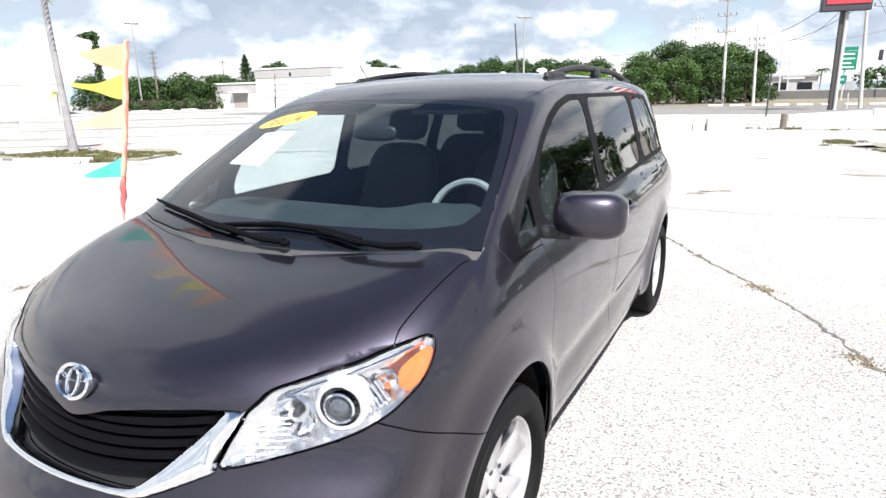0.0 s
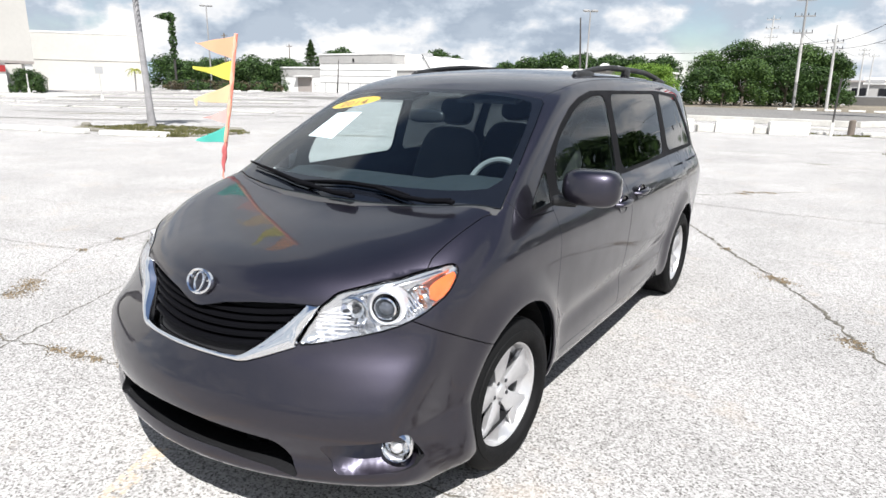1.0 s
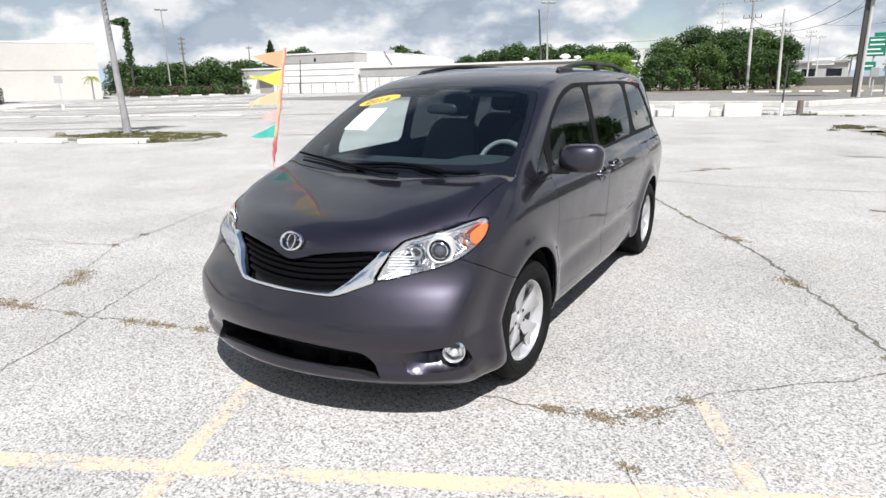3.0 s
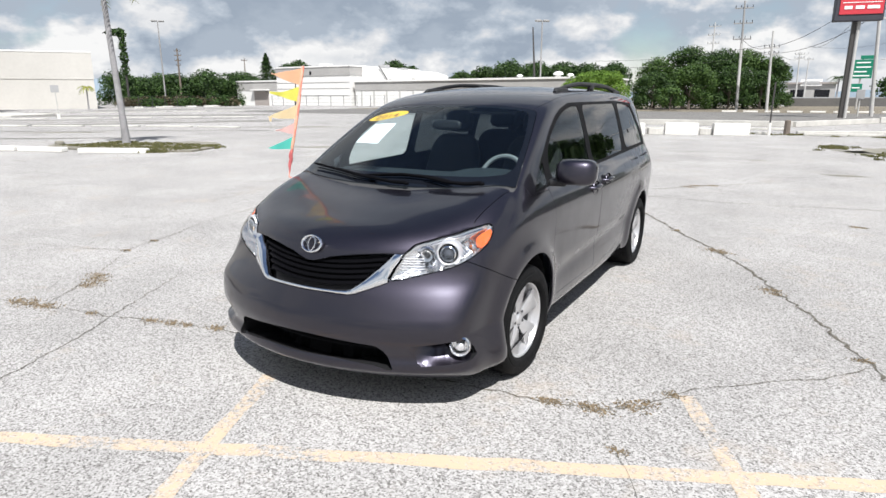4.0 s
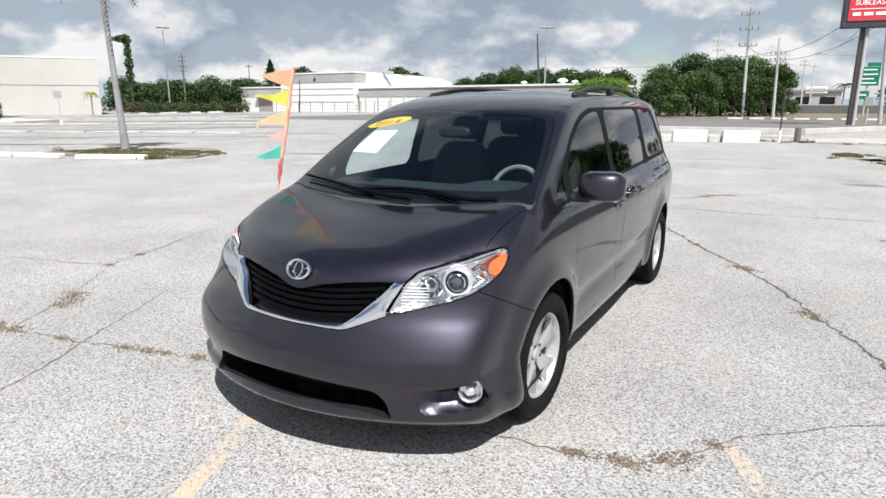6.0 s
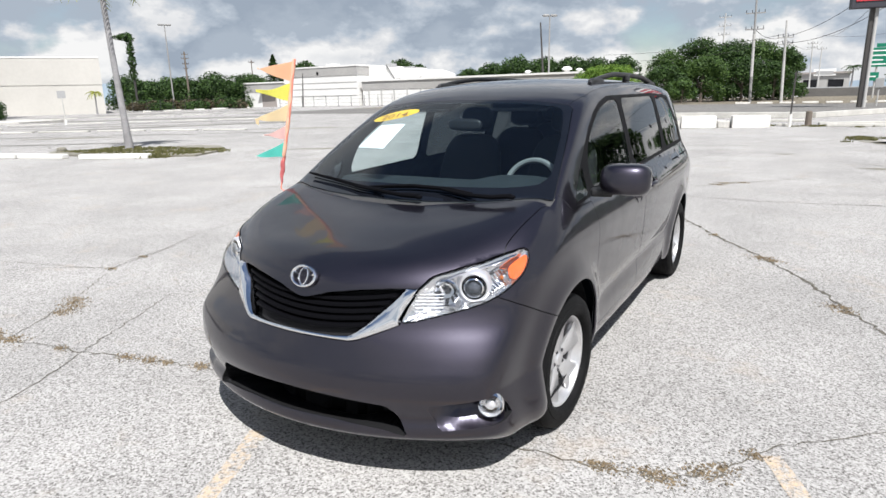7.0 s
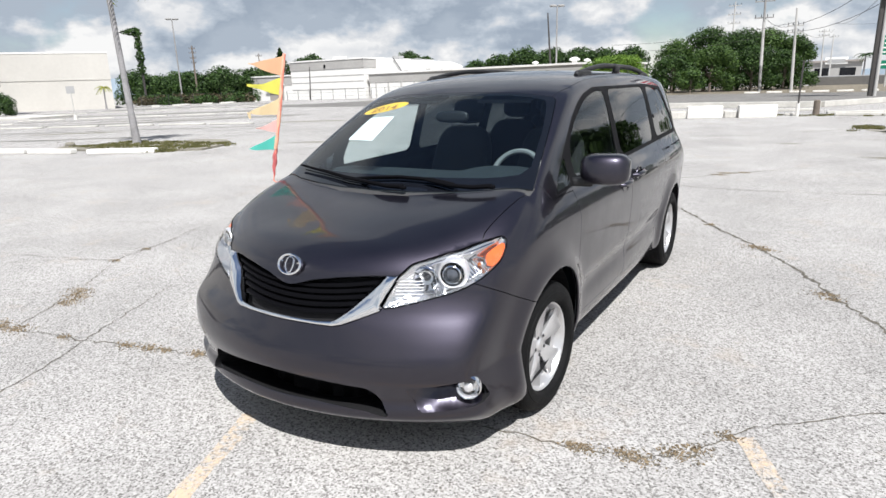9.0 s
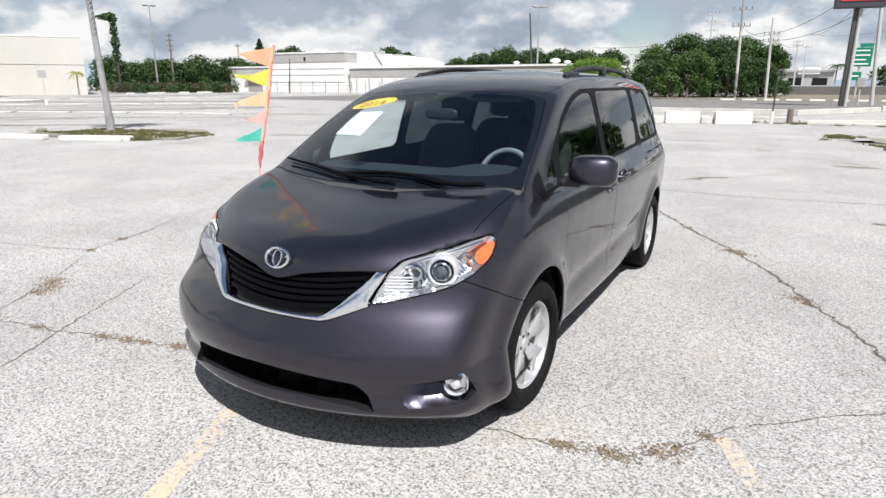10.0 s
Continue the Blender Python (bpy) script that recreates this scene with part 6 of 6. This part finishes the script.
for a in (0, 180, 270):
    part("steering_spoke", tube([(0.04 * math.cos(radians(a)), 0.04 * math.sin(radians(a)), -0.02), (0.16 * math.cos(radians(a)), 0.16 * math.sin(radians(a)), 0)], 0.016, 6), TRIM, sw)
part("steering_hub", rounded((0.15, 0.13, 0.05), (0, 0, -0.02), 3), TRIM, sw, smooth=True)


def seat(x, y, width=0.52, rest=True):
    cushion = part("seat", rounded((width, 0.52, 0.18), (x, y, 0.66), 4), FABRIC, van, "grey cloth seat, darkened for cabin shade", smooth=True)
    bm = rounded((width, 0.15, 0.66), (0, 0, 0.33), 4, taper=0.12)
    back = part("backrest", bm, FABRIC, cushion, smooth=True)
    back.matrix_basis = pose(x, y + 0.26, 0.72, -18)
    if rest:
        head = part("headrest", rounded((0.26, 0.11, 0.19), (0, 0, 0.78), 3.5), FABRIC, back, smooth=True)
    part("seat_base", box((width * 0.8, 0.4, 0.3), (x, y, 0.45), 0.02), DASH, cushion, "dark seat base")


for x in (0.38, -0.38):
    seat(x, 1.05)
    seat(x, 1.98)
for x in (0.42, -0.02, -0.46):
    seat(x, 2.95, 0.42)
part("cabin_floor", box((1.7, 3.7, 0.03), (0, 1.9, 0.33)), DASH, van, "dark carpet")
part("rear_view_mirror", rounded((0.24, 0.04, 0.075), (0.03, 0.60, 1.47), 3), BLACK, van, "inner mirror", smooth=True)
for s in (1, -1):
    part("sun_visor", box((0.38, 0.16, 0.02), (s * 0.34, 0.80, 1.575), 0.008, (14, 0, 0)), TRIM, van, "grey sun visor, darkened for cabin shade")

# windscreen stickers: a price oval and a sheet of paper behind the glass
YELLOWCARD = material("yellow_card", (0.98, 0.55, 0.03), 0.5, vary=0.04)
PAPER = material("white_paper", (0.90, 0.86, 0.84), 0.7, vary=0.03)
INK = material("red_brown_ink", (0.30, 0.10, 0.02), 0.6)
oval = [(-0.49 + 0.175 * math.cos(a), 0.585 + 0.052 * math.sin(a) + 0.018 * math.cos(a)) for a in np.linspace(0, 2 * math.pi, 29)[:-1]]
card, _ = cut(screen, inside(oval, "xy"))
ov = sheet("price_sticker", card, YELLOWCARD, van, "yellow oval year sticker in the windscreen", lift=-0.008, thick=0.001)
sheetp, _ = cut(screen, inside([(-0.57, 0.255), (-0.338, 0.213), (-0.335, 0.464), (-0.545, 0.482)], "xy"))
sheet("paper_notice", sheetp, PAPER, van, "plain white paper notice in the windscreen", lift=-0.010, thick=0.001)
cx, cy = -0.49, 0.585
c0 = onto_body(np.array([[cx, cy, 1.5]]), 8)
nn = Vector(body_slope(c0)[0])
xa = Vector((1, 0.10, 0))
xa = (xa - nn * xa.dot(nn)).normalized()
ya = nn.cross(xa)
rot = Matrix((xa, ya, nn)).transposed().to_4x4()
letters("year_writing", "2014", 0.085, INK, ov, Matrix.Translation(Vector(c0[0]) - nn * 0.0055) @ rot @ Matrix.Diagonal((1.25, 1, 1, 1)), 0.0003, "dark printed year")

# pennant flag on a thin pole at the edge of the hood
flag = thing("pennant_flag", "thin red pole with coloured plastic pennants at the hood edge", "flag")
RED = material("red_plastic", (0.88, 0.28, 0.20), 0.45)
pole_pts = [Vector(p) for p in ((-0.90, 0.02, 1.075), (-0.985, 0.0, 1.13), (-0.952, 0.0, 1.285), (-0.905, 0.0, 1.425), (-0.852, 0.0, 1.62), (-0.812, 0.0, 1.80), (-0.778, 0.0, 1.92))]
part("flag_pole", tube(pole_pts, [0.004, 0.004, 0.005, 0.007, 0.009, 0.009, 0.008], 8), RED, flag, "thin red pole", smooth=True)


def on_pole(z):
    for a, b in zip(pole_pts[1:], pole_pts[2:]):
        if z <= b.z:
            return a.lerp(b, (z - a.z) / (b.z - a.z))
    return pole_pts[-1]


sleeve = material("orange_sleeve", (0.95, 0.47, 0.33), 0.5, vary=0.12, scale=30.0)
part("sleeve", tube([on_pole(1.34 + 0.058 * k) + Vector((-0.004, 0, 0)) for k in range(11)], [0.011 + 0.003 * math.sin(2.3 * k) for k in range(11)], 10), sleeve, flag, "orange cloth sleeve", smooth=True)
twist = [on_pole(1.16 + 0.02 * k) + Vector((0.003 * math.sin(1.5 * k), 0.003 * math.cos(1.5 * k), 0)) for k in range(10)]
part("wound_cloth", tube(twist, [0.005, 0.007, 0.009, 0.012, 0.014, 0.013, 0.015, 0.013, 0.011, 0.008], 8, squash=0.6), material("dark_red_cloth", (0.55, 0.13, 0.13), 0.7, vary=0.25, scale=40.0), flag, "dark red cloth wound round the pole", smooth=True)
CLOTH = {"orange": (0.98, 0.66, 0.44), "yellow": (0.93, 0.90, 0.22), "peach": (0.98, 0.84, 0.58), "pink": (0.98, 0.72, 0.68), "teal": (0.20, 0.80, 0.70)}
# each pennant: where its edge meets the pole, its length, how far the tip rises, and its curl
for name, z1, z0, w_, rise, curl in (("orange", 1.91, 1.79, 0.215, 0.022, 0.020), ("yellow", 1.785, 1.675, 0.205, 0.012, 0.034), ("peach", 1.665, 1.555, 0.215, -0.035, 0.024), ("pink", 1.535, 1.445, 0.145, -0.015, 0.020), ("teal", 1.435, 1.335, 0.185, -0.040, 0.016)):
    m = leafy(name + "_pennant", tuple(c * 0.92 for c in CLOTH[name]), CLOTH[name], 0.5)
    bm = bmesh.new()
    grid = []
    for i in range(15):
        u = i / 14
        a, b = on_pole(z0), on_pole(z1)
        tip = (a + b) / 2 + Vector((-0.80 * w_, -0.60 * w_, rise))
        wave = curl * math.sin(6.0 * u + z0 * 31) * u
        row = []
        for j in range(7):
            p = a.lerp(b, j / 6).lerp(tip, u ** 0.92)
            p += Vector((0.6 * wave, -0.8 * wave, -0.25 * curl * math.sin(math.pi * u) + 0.4 * wave * (j / 6 - 0.5)))
            row.append(bm.verts.new(p))
        grid.append(row)
    for a, b in zip(grid, grid[1:]):
        for j in range(6):
            bm.faces.new((a[j], b[j], b[j + 1], a[j + 1]))
    bmesh.ops.remove_doubles(bm, verts=bm.verts[:], dist=0.0004)
    bmesh.ops.solidify(bm, geom=bm.faces[:], thickness=0.0012)
    part("pennant", bm, m, flag, name + " plastic pennant", smooth=True)
